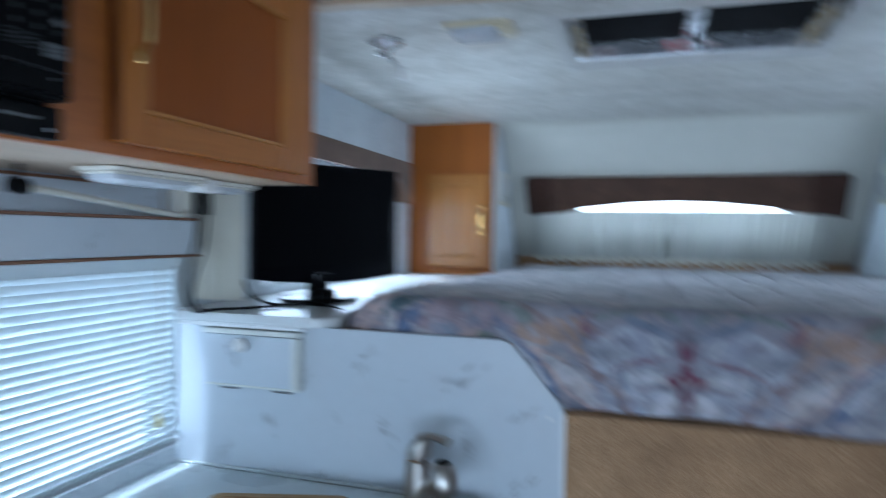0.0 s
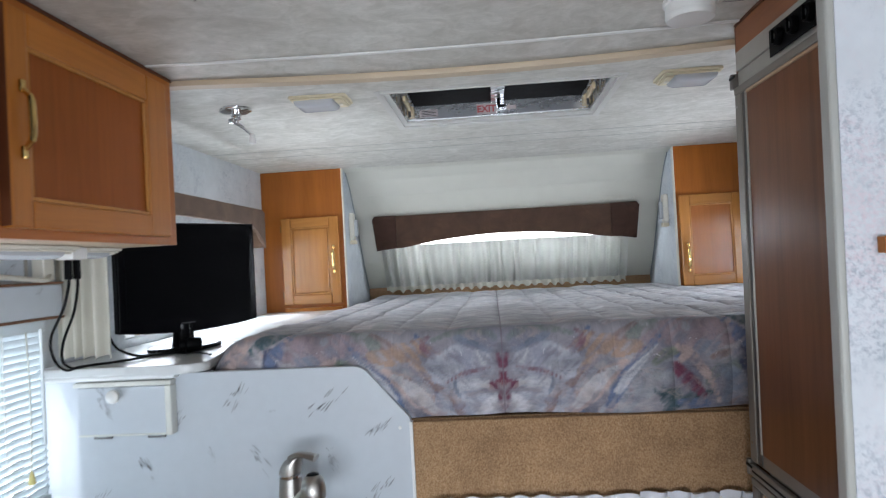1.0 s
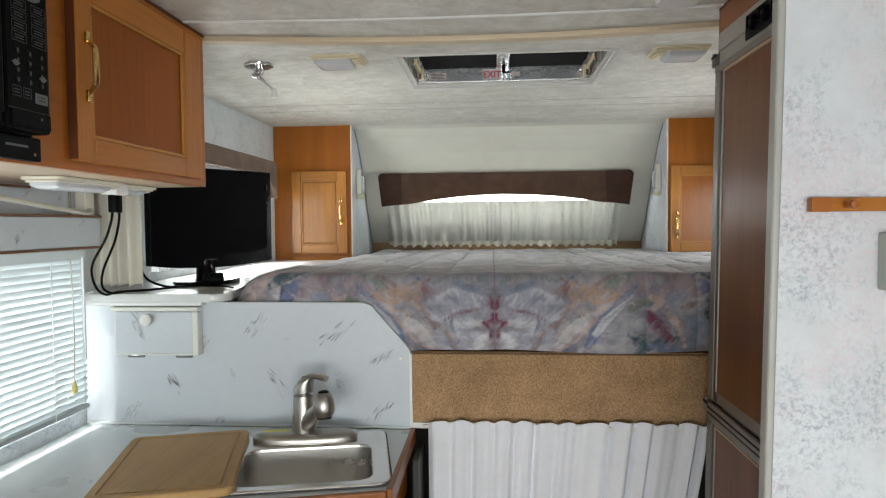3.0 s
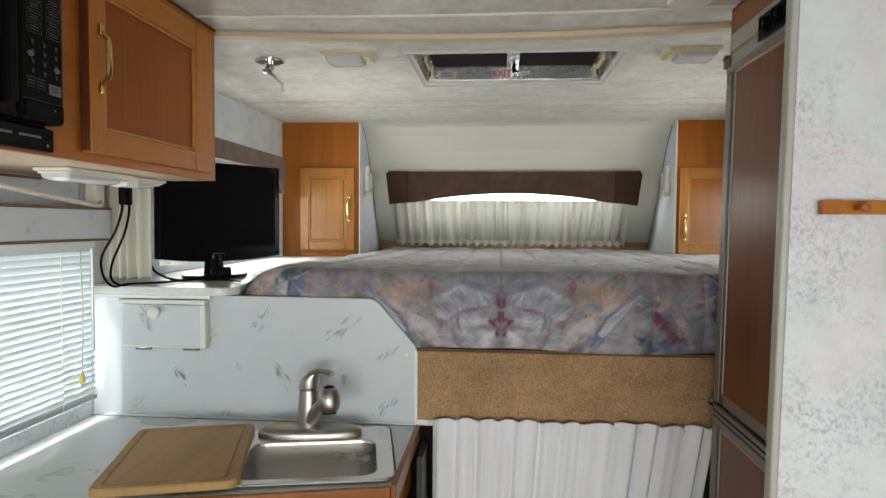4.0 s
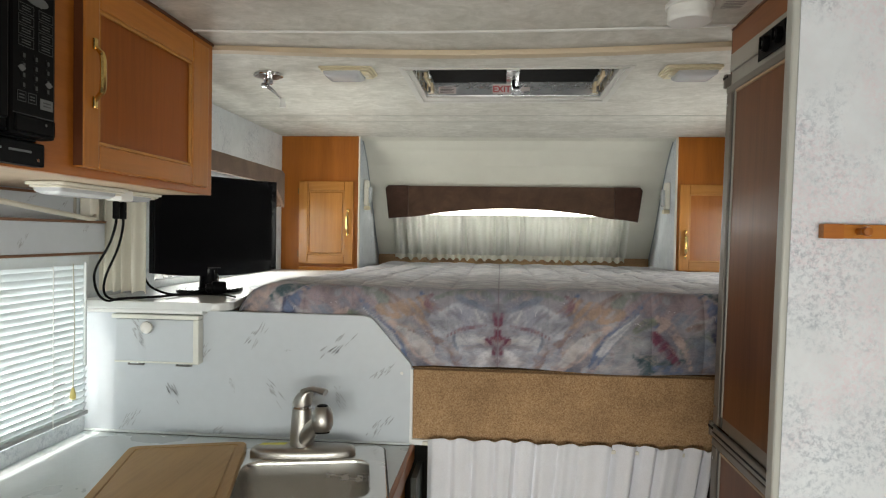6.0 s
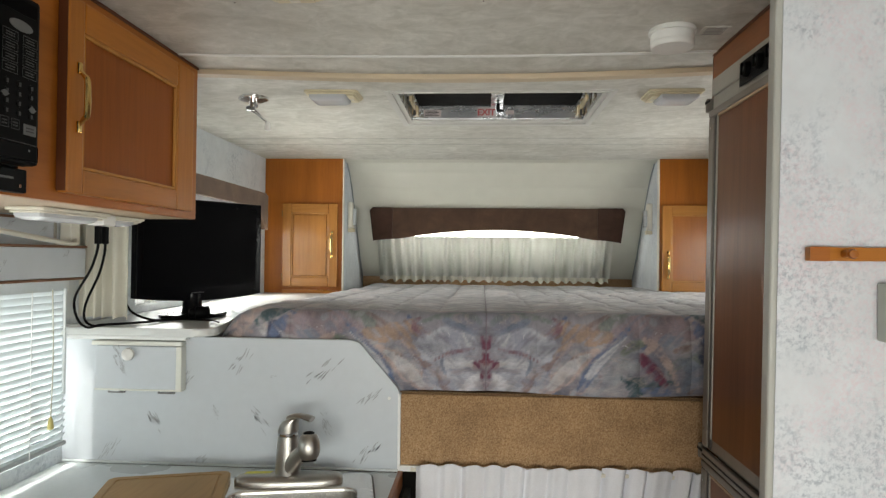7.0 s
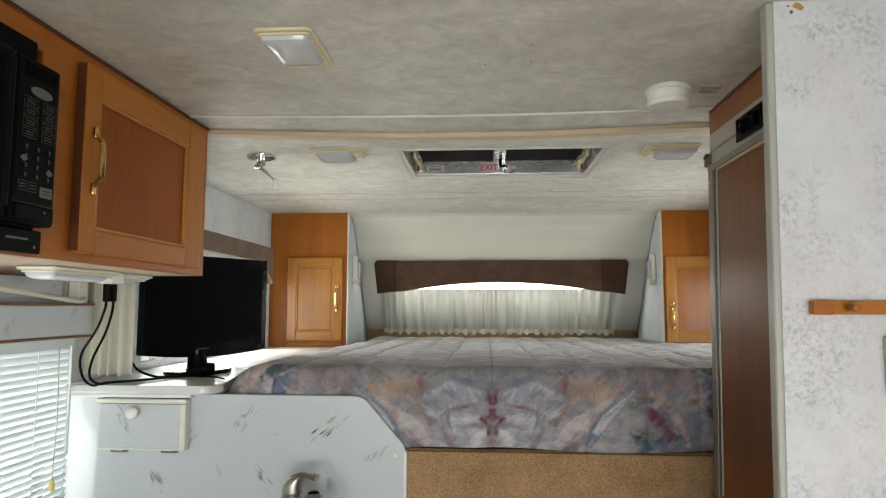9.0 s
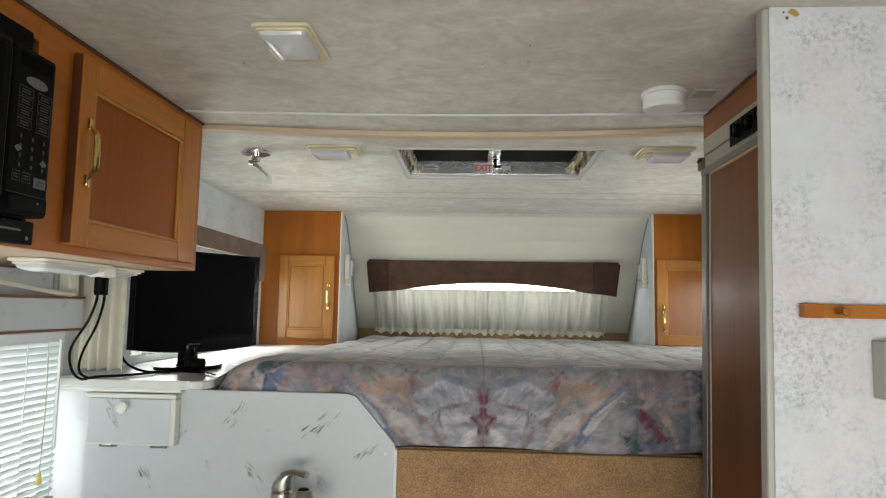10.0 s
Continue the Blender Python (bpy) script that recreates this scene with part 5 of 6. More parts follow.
def dome_lamp(name, m, label, group, lamp_len=0.17, wid=0.105, drop=0.7, shell=None):
    """A 12-volt cabin lamp: stepped base, frosted lens, rocker switch. Built hanging below z = 0."""
    t = new(name)
    t.matrix_world = m
    tagged(t, label, "lamp", group)

    def bit(nm, bm, mat, lb="", sm=False):
        bmesh.ops.transform(bm, matrix=Matrix.Diagonal((1, 1, drop, 1)), verts=bm.verts)
        ob = new(nm, mesh_of(nm, bm, mat, sm))
        ob.parent = t
        return tagged(ob, lb)

    L, W = lamp_len / 2, wid / 2
    base_mat = shell or CREAM
    bit("base", prism(rounded(-L, L, -W, W, 0.012, 4), "z", -0.012, -0.0005, 0.003), base_mat, "yellowed plastic base")
    bit("step", prism(rounded(-L + 0.006, L - 0.006, -W + 0.006, W - 0.006, 0.010, 4), "z", -0.020, -0.0122, 0.003), base_mat)
    lens = bmesh.new()
    rings = []
    for g, h in ((0.0, -0.0202), (0.002, -0.032), (0.010, -0.040), (0.022, -0.043)):
        rings.append([lens.verts.new((p[0], p[1], h)) for p in rounded(-L + 0.012 + g, L - 0.036 - g, -W + 0.010 + g, W - 0.010 - g, 0.008, 4)])
    for a, b in zip(rings, rings[1:]):
        for i in range(len(a)):
            lens.faces.new((a[i], a[(i + 1) % len(a)], b[(i + 1) % len(a)], b[i]))
    lens.faces.new(rings[-1])
    bit("lens", lens, LENS, "frosted prismatic lens", True)
    bit("switch_plate", box(L - 0.033, L - 0.011, -W + 0.016, W - 0.016, -0.027, -0.0203, 0.003), base_mat)
    bit("rocker", box(L - 0.030, L - 0.018, -0.010, 0.010, -0.031, -0.0272, 0.002), IVORY)
    return t


LB = "unlit 12-volt ceiling lamp with a yellowed base and frosted lens"
dome_lamp("ceiling_lamp", pose(-0.148, -0.520, CZ - 0.0005, 0, 0, 90), LB, "ceiling lamps", 0.168, 0.105, 0.55)
dome_lamp("ceiling_lamp", pose(-0.247, 0.270, CZ - 0.0005, 0, 0, 0), LB, "ceiling lamps", 0.160, 0.115)
dome_lamp("ceiling_lamp", pose(0.765, 0.290, CZ - 0.0005, 0, 0, 180), LB, "ceiling lamps", 0.160, 0.115)
dome_lamp("cabinet_lamp", pose(-0.690, -0.325, 1.5445, 0, 0, 90), "white strip lamp with a yellowed base under the wall cabinet", "under-cabinet lamps", 0.235, 0.085, 0.62, IVORY)
dome_lamp("cabinet_lamp", pose(-0.715, -0.075, 1.5445, 0, 0, 90), "white strip lamp with a yellowed base under the wall cabinet", "under-cabinet lamps", 0.135, 0.075, 0.55, IVORY)

# ---- plugs and cord by the cabinet ----
sock = thing("power_outlet", (-0.70, -0.175, 1.545), "white outlet block under the cabinet with two black plugs", "outlet")
part("block", box(-0.715, -0.675, -0.200, -0.150, 1.518, 1.5445, 0.004), WHITEP, sock)
for py in (-0.188, -0.160):
    part("plug", box(-0.702, -0.689, py - 0.006, py + 0.006, 1.475, 1.5175, 0.003), BLACK, sock, "black plug")
CORDS = ([(-0.695, -0.188, 1.476), (-0.70, -0.185, 1.455), (-0.745, -0.14, 1.41), (-0.815, -0.085, 1.350), (-0.832, -0.066, 1.312), (-0.824, -0.058, 1.277),
          (-0.803, -0.053, 1.262), (-0.778, -0.040, 1.2680), (-0.74, 0.0, 1.2672), (-0.72, 0.05, 1.2672)],
         [(-0.695, -0.160, 1.476), (-0.70, -0.155, 1.45), (-0.735, -0.12, 1.40), (-0.790, -0.082, 1.33), (-0.806, -0.064, 1.285), (-0.79, -0.050, 1.266),
          (-0.765, -0.025, 1.2680), (-0.72, 0.03, 1.2672), (-0.69, 0.10, 1.2672)])
for way in CORDS:
    part("cord", tube(smooth_path(way, 6), 0.0032, 8), BLACK, sock, "black power cord hanging to the shelf", True)

# ---- television ----
A, B = Vector((-0.762, 0.095, 0)), Vector((-0.530, 0.447, 0))
TD = (B - A).normalized()
TN = Vector((TD.y, -TD.x, 0))          # out of the screen
TC = (A + B) / 2
TVM = Matrix(((TD.x, -TN.x, 0, TC.x), (TD.y, -TN.y, 0, TC.y), (0, 0, 1, 1.262), (0, 0, 0, 1)))
tv = thing("television", (TC.x, TC.y, 1.262), "black flat-screen television, turned off, on the corner shelf", "television")
hw = (B - A).length / 2


def tv_outline(g=0.0):
    pts = []
    for i in range(17):
        u = -1 + 2 * i / 16
        pts.append((u * (hw - g), 0.050 + g + 0.014 * u * u))
    return pts + [(hw - g, 0.357 - g), (-hw + g, 0.357 - g)]


part("bezel", placed(prism(tv_outline(), "y", 0.0, 0.03, 0.004), TVM), BLACKGLOSS, tv, "glossy black bezel")
part("rear_shell", placed(box(-hw * 0.8, hw * 0.8, 0.0305, 0.075, 0.09, 0.33, 0.02, 3), TVM), BLACK, tv)
part("screen", placed(box(-hw + 0.02, hw - 0.02, -0.0012, -0.0002, 0.095, 0.339), TVM), SCREEN, tv, "dark matte screen")
part("logo_bar", placed(box(-0.040, 0.002, -0.0012, -0.0002, 0.0735, 0.077), TVM), plain("logo_grey", (0.03, 0.03, 0.032), 0.3), tv)
part("neck", placed(lathe([(0.034, 0.0), (0.03, 0.004), (0.027, 0.05), (0.027, 0.06)], (-0.025, 0.02, 0.012), 20), TVM), BLACKGLOSS, tv, "", True)
part("stand_base", placed(prism([(-0.02 + 0.105 * math.cos(a * math.pi / 16), 0.02 + 0.075 * math.sin(a * math.pi / 16)) for a in range(32)], "z", 0.0005, 0.012, 0.004), TVM), BLACKGLOSS, tv, "glossy oval base")
adapter = thing("adapter_plug", (-0.61, 0.185, 1.2625), "black plug-in adapter lying on the shelf by the television", "adapter")
part("body", cyl((-0.628, 0.176, 1.2825), (-0.592, 0.196, 1.2825), 0.0195, 0.0185, 16, None, 0.006), BLACK, adapter, "", True)
part("collar", cyl((-0.642, 0.168, 1.2825), (-0.6285, 0.1757, 1.2825), 0.012, 0.015, 14, None, 0.002), BLACK, adapter, "", True)
part("lead", tube(smooth_path([(-0.642, 0.168, 1.281), (-0.68, 0.145, 1.268), (-0.73, 0.125, 1.266), (-0.79, 0.13, 1.285), (-0.82, 0.14, 1.32)], 6), 0.0035, 8), BLACK, adapter, "", True)
part("lead", tube(smooth_path([(-0.64, 0.160, 1.2665), (-0.67, 0.125, 1.2665), (-0.70, 0.118, 1.2665), (-0.66, 0.150, 1.2668), (-0.62, 0.140, 1.2665), (-0.565, 0.130, 1.2665), (-0.515, 0.082, 1.2665)], 6), 0.0026, 8), BLACK, adapter, "", True)

# ---- narrow curtain at the end of the cabinet ----
nc = thing("narrow_curtain", (-0.83, 0.05, 1.28), "cream gathered curtain hanging beside the wall cabinet", "curtain")
part("cloth", pleats(-0.900, -0.757, 1.276, 1.665, 5, 0.012, 0.055, 0.0, 0.003, 14, 12, 0.0), CREAMCLOTH, nc, "", True)
part("rod", cyl((LX + 0.001, 0.055, 1.655), (-0.775, 0.055, 1.655), 0.004, n=10), IVORY, nc)

# ---- galley window: box valance, blinds, towel bar ----
bv = thing("box_valance", (LX + 0.02, -0.6, 1.386), "white printed box valance with brown edging over the blinds", "valance")
VX = LX + 0.045
part("board", box(LX + 0.001, VX, -1.20, 0.020, 1.389, 1.466, 0.002), BRUSHWALL, bv)
BROWNTRIM = wood("thin_brown_edging", (0.22, 0.11, 0.06), "y", 0.45, 0.3)
for z in (1.3825, 1.4665):
    part("edging", box(LX + 0.001, VX + 0.004, -1.20, 0.021, z, z + 0.006, 0.0015), BROWNTRIM, bv, "thin brown edging")
strokes(bv, [(-0.06, 1.452, 55, 0.03), (-0.285, 1.418, 55, 0.035), (-0.5, 1.44, -50, 0.04), (-0.72, 1.42, 55, 0.04)], lambda u, v: (VX + 0.0006, u, v), 3)
wp = thing("galley_wall_panel", (LX + 0.004, -0.6, 1.4735), "white printed panel under the wall cabinet", "panel")
part("sheet", box(LX + 0.001, LX + 0.008, -1.20, 0.045, 1.4735, 1.5445), BRUSHWALL, wp)
strokes(wp, [(-0.10, 1.505, 55, 0.035), (-0.21, 1.52, 50, 0.03), (-0.4, 1.50, -50, 0.04)], lambda u, v: (LX + 0.0086, u, v), 5)
part("edging", box(LX + 0.0085, LX + 0.014, -1.20, -0.20, 1.535, 1.541), BROWNTRIM, wp)
part("joint_strip", box(LX + 0.0085, LX + 0.0115, -0.058, -0.050, 1.474, 1.544), TAUPE_LIGHT, wp)
solo("plastic_bracket", box(LX + 0.009, LX + 0.04, -0.035, 0.004, 1.475, 1.535, 0.004), IVORY, "cream plastic bracket on the galley wall", "bracket")

tb = thing("towel_bar", (-0.87, -0.2, 1.50), "ivory plastic towel bar under the wall cabinet", "towel bar")
part("bar", tube([(-0.80, -0.47, 1.51), (-0.845, -0.08, 1.478)], 0.006, 10), IVORY, tb, "", True)
part("arm", tube(smooth_path([(-0.845, -0.08, 1.478), (-0.85, -0.045, 1.478), (-0.868, -0.012, 1.487)], 5), 0.006, 10), IVORY, tb, "", True)
part("end_knob", cyl((-0.80, -0.495, 1.512), (-0.80, -0.465, 1.509), 0.013, n=14, bev=0.003), BLACK, tb, "black end knob")
part("hook", tube(smooth_path([(-0.80, -0.48, 1.512), (-0.80, -0.48, 1.53), (-0.80, -0.48, 1.5445)], 3), 0.004, 8), BLACK, tb)

blind = thing("mini_blind", (-0.885, -0.58, 0.95), "white metal mini blinds, lowered and half open", "blinds")
BX, BY0, BY1 = -0.884, -1.14, -0.030
part("head_rail", box(BX - 0.013, BX + 0.013, BY0, BY1, 1.355, 1.3815, 0.002), BLINDM, blind)
part("bottom_rail", box(BX - 0.012, BX + 0.012, BY0, BY1, 0.955, 0.966, 0.003), plain("grey_rail", (0.40, 0.42, 0.43), 0.4), blind)


def slat_mesh():
    bm = bmesh.new()
    rows = []
    tilt = radians(54)
    for k in range(6):
        u = -0.0125 + 0.025 * k / 5
        crown = 0.0022 * (1 - (u / 0.0125) ** 2)
        dx, dz = u * math.cos(tilt) + crown * math.sin(tilt), u * math.sin(tilt) - crown * math.cos(tilt)
        rows.append([bm.verts.new((dx, yy, dz)) for yy in (BY0, BY1)])
    for a, b in zip(rows, rows[1:]):
        bm.faces.new((a[0], a[1], b[1], b[0]))
    shell(bm, 0.0004)
    return mesh_of("slat", bm, BLINDM, True)


sm = slat_mesh()
NS = 23
for k in range(NS):
    ob = new("slat", sm)
    ob.parent = blind
    zz = 0.976 + (1.352 - 0.976) * k / (NS - 1)
    ob.matrix_parent_inverse = Matrix.Translation(-base_of(blind))
    ob.matrix_basis = Matrix.Translation((BX, 0, zz)) @ pose(0, 0, 0, 0.06 * math.sin(k * 2.1), 2.0 * math.sin(k * 1.7), 0)
for ly in (-0.165, -0.60, -1.02):
    for dx in (-0.0125, 0.0125):
        part("ladder_cord", tube([(BX + dx, ly, 0.952), (BX + dx, ly, 1.36)], 0.0011, 5), WHITEP, blind)
part("tilt_wand", cyl((BX + 0.018, -0.052, 1.09), (BX + 0.016, -0.050, 1.362), 0.0035, n=8), plain("clear_wand", (0.62, 0.66, 0.68), 0.15), blind, "clear tilt wand")
pull = part("pull_cord", tube(smooth_path([(BX + 0.016, -0.098, 1.36), (BX + 0.019, -0.096, 1.2), (BX + 0.018, -0.100, 1.04)], 5), 0.0012, 6), plain("tan_cord", (0.50, 0.46, 0.36), 0.7), blind, "thin tan pull cord")
part("tassel", lathe([(0.0025, 0.030), (0.006, 0.018), (0.0075, 0.004), (0.006, 0.0)][::-1], (BX + 0.018, -0.100, 1.012), 12), plain("yellow_tassel", (0.72, 0.62, 0.22), 0.4), pull, "yellow plastic tassel", True)

# ---- refrigerator ----
RXF = 0.748
FY = -0.076                             # far end of the front


def fpart(name, bm, material, parent, label=""):
    return part(name, leaning(bm), material, parent, label)


fr = thing("refrigerator", (1.05, -0.36, 0.42), "two-door refrigerator with brown wood-grain panels in a taupe metal frame", "refrigerator")
fpart("case", box(RXF + 0.03, RX - 0.03, PY + 0.035, FY, 0.42, 1.882), TAUPE, fr)
fpart("control_panel", box(RXF - 0.003, RXF + 0.0295, PY + 0.035, FY, 1.843, 1.884, 0.003), TAUPE_LIGHT, fr, "taupe control panel")
fpart("control_apron", box(RXF + 0.001, RXF + 0.0295, PY + 0.035, FY, 1.812, 1.8425, 0.002), TAUPE_LIGHT, fr, "taupe apron under the dials")
kp = fpart("control_recess", box(RXF - 0.0055, RXF - 0.0032, -0.52, -0.246, 1.820, 1.871, 0.001), BLACK, fr, "black control recess")
for ky in (-0.290, -0.348, -0.405, -0.46):
    d_ = fpart("dial", cyl((RXF - 0.0056, ky, 1.846), (RXF - 0.016, ky, 1.846), 0.017, 0.015, 20, None, 0.002), BLACK, kp, "black dial")
    fpart("dial_mark", cyl((RXF - 0.0162, ky, 1.846), (RXF - 0.0168, ky, 1.846), 0.006, n=10), plain("worn_dial", (0.09, 0.09, 0.085), 0.3), kp)
    fpart("dial_bar", box(RXF - 0.021, RXF - 0.0169, ky - 0.002, ky + 0.002, 1.834, 1.858, 0.001), BLACK, kp)


def fridge_door(z0, z1):
    d = fpart("door", box(RXF - 0.004, RXF + 0.028, PY + 0.04, FY, z0, z1, 0.004), TAUPE, fr, "door in a taupe frame")
    fpart("wood_panel", box(RXF - 0.0070, RXF - 0.0042, PY + 0.06, -0.137, z0 + 0.030, z1 - 0.025, 0.001), brown("z"), d, "brown wood-grain panel")
    fpart("bead", box(RXF - 0.0095, RXF - 0.0042, -0.1365, -0.131, z0 + 0.03, z1 - 0.02, 0.002), TAUPE_LIGHT, d)
    fpart("bead", box(RXF - 0.0095, RXF - 0.0042, PY + 0.06, -0.137, z1 - 0.0245, z1 - 0.018, 0.002), wood("tan_bead", (0.45, 0.30, 0.18), "y", 0.4), d, "tan edge bead")
    fpart("edge_channel", box(RXF - 0.0095, RXF - 0.0043, -0.112, FY - 0.004, z0 + 0.004, z1 - 0.018, 0.003), TAUPE, d)
    fpart("edge_channel", box(RXF - 0.0065, RXF - 0.0043, -0.1305, -0.114, z0 + 0.004, z1 - 0.018, 0.001), plain("dark_gasket", (0.06, 0.055, 0.05), 0.5), d, "dark groove")
    fpart("top_lip", box(RXF - 0.010, RXF - 0.0043, PY + 0.04, FY - 0.002, z1 - 0.0175, z1 - 0.001, 0.003), TAUPE, d)
    for sz in (z1 - 0.045, z0 + 0.045):
        fpart("screw", cyl((RXF - 0.0096, -0.094, sz), (RXF - 0.0108, -0.094, sz), 0.003, n=10), CHROME, d)
    return d


fridge_door(1.012, 1.808)
low = fridge_door(0.44, 0.981)
fpart("door_gap", box(RXF - 0.001, RXF + 0.02, PY + 0.045, FY - 0.003, 1.8085, 1.8115), BLACK, fr, "dark gap above the door")
fpart("latch_strip", box(RXF - 0.012, RXF - 0.002, PY + 0.04, FY, 0.984, 1.0095, 0.004), TAUPE, fr, "taupe latch strip")
fpart("latch_groove", box(RXF - 0.0128, RXF - 0.0121, PY + 0.05, FY - 0.016, 0.994, 0.9985), BLACK, fr, "dark groove in the latch strip")
for hz in (1.806, 0.982):
    fpart("hinge_cap", box(RXF - 0.013, RXF + 0.010, FY + 0.0005, FY + 0.014, hz, hz + 0.034, 0.004), TAUPE, fr)
    fpart("hinge_pin", box(RXF - 0.015, RXF - 0.0131, FY - 0.02, FY + 0.010, hz + 0.020, hz + 0.026, 0.001), BLACK, fr, "dark hinge slot")
fcab = thing("refrigerator_surround", (1.05, -0.36, 0.0), "brown wood surround above and below the refrigerator", "cabinet")
fpart("header", box(RXF, RX - 0.025, PY + 0.032, FY - 0.001, 1.8845, CZ - 0.001), wood("header_veneer", (0.27, 0.10, 0.035), "y", 0.4, 0.25), fcab)
fpart("cornice", box(RXF - 0.004, RXF - 0.0003, PY + 0.032, FY - 0.001, CZ - 0.008, CZ - 0.0015, 0.001), wood("dark_cornice", (0.13, 0.05, 0.02), "y", 0.4, 0.25), fcab, "dark edging at the ceiling")
fpart("plinth", box(RXF, RX - 0.03, PY + 0.032, FY - 0.001, 0.0, 0.419), brown("y"), fcab)
fpart("end_panel", box(RXF + 0.004, RX - 0.03, FY + 0.0005, FY + 0.016, 0.0, CZ - 0.001), brown("z"), fcab)

# ---- roof hatch ----
ht = thing("roof_hatch", (0.255, 0.475, CZ), "roof escape hatch with white flange and dark screens", "hatch")
hx0, hx1, hy0, hy1 = HATCH
part("flange", plate([hx0 - 0.035, hx0 + 0.004, hx1 - 0.004, hx1 + 0.035], [hy0 - 0.03, hy0 + 0.004, hy1 - 0.004, hy1 + 0.088],
     [(hx0 + 0.004, hx1 - 0.004, hy0 + 0.004, hy1 - 0.004)], lambda u, v, s: (u, v, CZ - 0.001 - 0.004 * s)), plain("off_white_flange", (0.62, 0.61, 0.58), 0.4, 0, 0.03, 30, 0.02), ht, "white plastic flange")
for a, b, c, d in ((hx0 + 0.001, hx1 - 0.001, hy1 - 0.006, hy1 - 0.001), (hx0 + 0.001, hx1 - 0.001, hy0 + 0.001, hy0 + 0.006),
                   (hx0 + 0.001, hx0 + 0.006, hy0 + 0.0065, hy1 - 0.0065), (hx1 - 0.006, hx1 - 0.001, hy0 + 0.0065, hy1 - 0.0065)):
    part("collar", box(a, b, c, d, CZ + 0.0005, 2.06, 0.0008), ALU, ht, "bare aluminium collar")
part("flange_rib", plate([hx0 - 0.020, hx0 - 0.012, hx1 + 0.012, hx1 + 0.020], [hy0 - 0.018, hy0 - 0.012, hy1 + 0.040, hy1 + 0.052], [(hx0 - 0.012, hx1 + 0.012, hy0 - 0.012, hy1 + 0.040)],
     lambda u, v, s: (u, v, CZ - 0.0052 - 0.004 * s)), plain("off_white_flange", (0.62, 0.61, 0.58), 0.4, 0, 0.03, 30, 0.02), ht, "raised rib round the opening")
part("collar_lip", box(hx0 + 0.007, hx1 - 0.007, hy1 - 0.012, hy1 - 0.0065, CZ + 0.001, CZ + 0.006, 0.001), ALU, ht)
MESH = plain("dark_screen_mesh", (0.007, 0.007, 0.0075), 0.7, 0, 0.2, 300, 0.1, 0.1)
hm_ = (hx0 + hx1) / 2
for a, b in ((hx0 + 0.03, hm_ - 0.022), (hm_ + 0.022, hx1 - 0.03)):
    part("screen", box(a, b, hy0 + 0.007, hy1 - 0.0067, 1.996, 1.999), MESH, ht, "dark insect screen")
part("mullion", box(hm_ - 0.021, hm_ + 0.021, hy0 + 0.007, hy1 - 0.0067, 1.991, 2.0, 0.002), ALU, ht)
for a, b in ((hx0 + 0.0065, hx0 + 0.029), (hx1 - 0.029, hx1 - 0.0065)):
    part("screen_rail", box(a, b, hy0 + 0.007, hy1 - 0.0067, 1.990, 2.0, 0.002), ALU, ht)
AMBER = plain("amber_plastic", (0.70, 0.58, 0.38), 0.18, 0, 0.1, 60, 0.05)
for a in (hx0 + 0.009, hx1 - 0.031):
    lt = part("latch", box(a, a + 0.022, hy1 - 0.060, hy1 - 0.010, 1.954, 1.987, 0.006, 3), AMBER, ht, "clear amber plastic latch")
    part("latch_arm", box(a + 0.006, a + 0.016, hy1 - 0.20, hy1 - 0.061, 1.966, 1.986, 0.004), AMBER, lt)
    part("latch_pin", cyl((a + 0.011, hy1 - 0.07, 1.947), (a + 0.011, hy1 - 0.07, 1.972), 0.0045, n=10), plain("dark_pin", (0.12, 0.11, 0.10), 0.4, 0.6), lt)
part("lid", box(hx0 - 0.02, hx1 + 0.02, hy0 - 0.02, hy1 + 0.02, 2.061, 2.08, 0.006), plain("smoked_lid", (0.08, 0.08, 0.085), 0.4), ht)
part("crank_knob", joined(cyl((hm_ + 0.004, hy1 - 0.055, 1.970), (hm_ + 0.004, hy1 - 0.055, 1.992), 0.006, n=12), box(hm_, hm_ + 0.024, hy1 - 0.060, hy1 - 0.050, 1.962, 1.971, 0.003)), BLACK, ht, "black crank knob")
stk = part("exit_sticker", box(hm_ - 0.070, hm_ - 0.004, hy1 - 0.0075, hy1 - 0.0062, 1.952, 1.990), PALE, ht, "pale sticker with red lettering")


def lettering(text, size, m, material, parent):
    c = bpy.data.curves.new("lettering", "FONT")
    c.body, c.size, c.align_x, c.align_y, c.extrude = text, size, "CENTER", "CENTER", 0.0002
    c.offset = 0.0009
    c.materials.append(material)
    ob = new("lettering", c)
    ob.parent = parent
    ob.matrix_parent_inverse = Matrix.Translation(-base_of(parent))
    ob.matrix_basis = m
    return ob


lettering("EXIT", 0.031, pose(hm_ - 0.037, hy1 - 0.0079, 1.971, 90, 0, 0), REDINK, stk)
note = part("notice_sticker", box(hm_ - 0.262, hm_ - 0.200, hy1 - 0.0073, hy1 - 0.0062, 1.957, 1.982), PALE, ht, "small printed notice")
for k in range(4):
    part("text_bar", box(hm_ - 0.256, hm_ - 0.206 - 0.008 * (k % 2), hy1 - 0.0076, hy1 - 0.0074, 1.9605 + 0.0052 * k, 1.9628 + 0.0052 * k), GREYPRINT, note)
part("arrow_sticker", prism([(hm_ + 0.028, 1.972), (hm_ + 0.040, 1.986), (hm_ + 0.040, 1.979), (hm_ + 0.062, 1.979), (hm_ + 0.062, 1.965), (hm_ + 0.040, 1.965), (hm_ + 0.040, 1.958)], "y", hy1 - 0.0072, hy1 - 0.0062), PALE, ht)

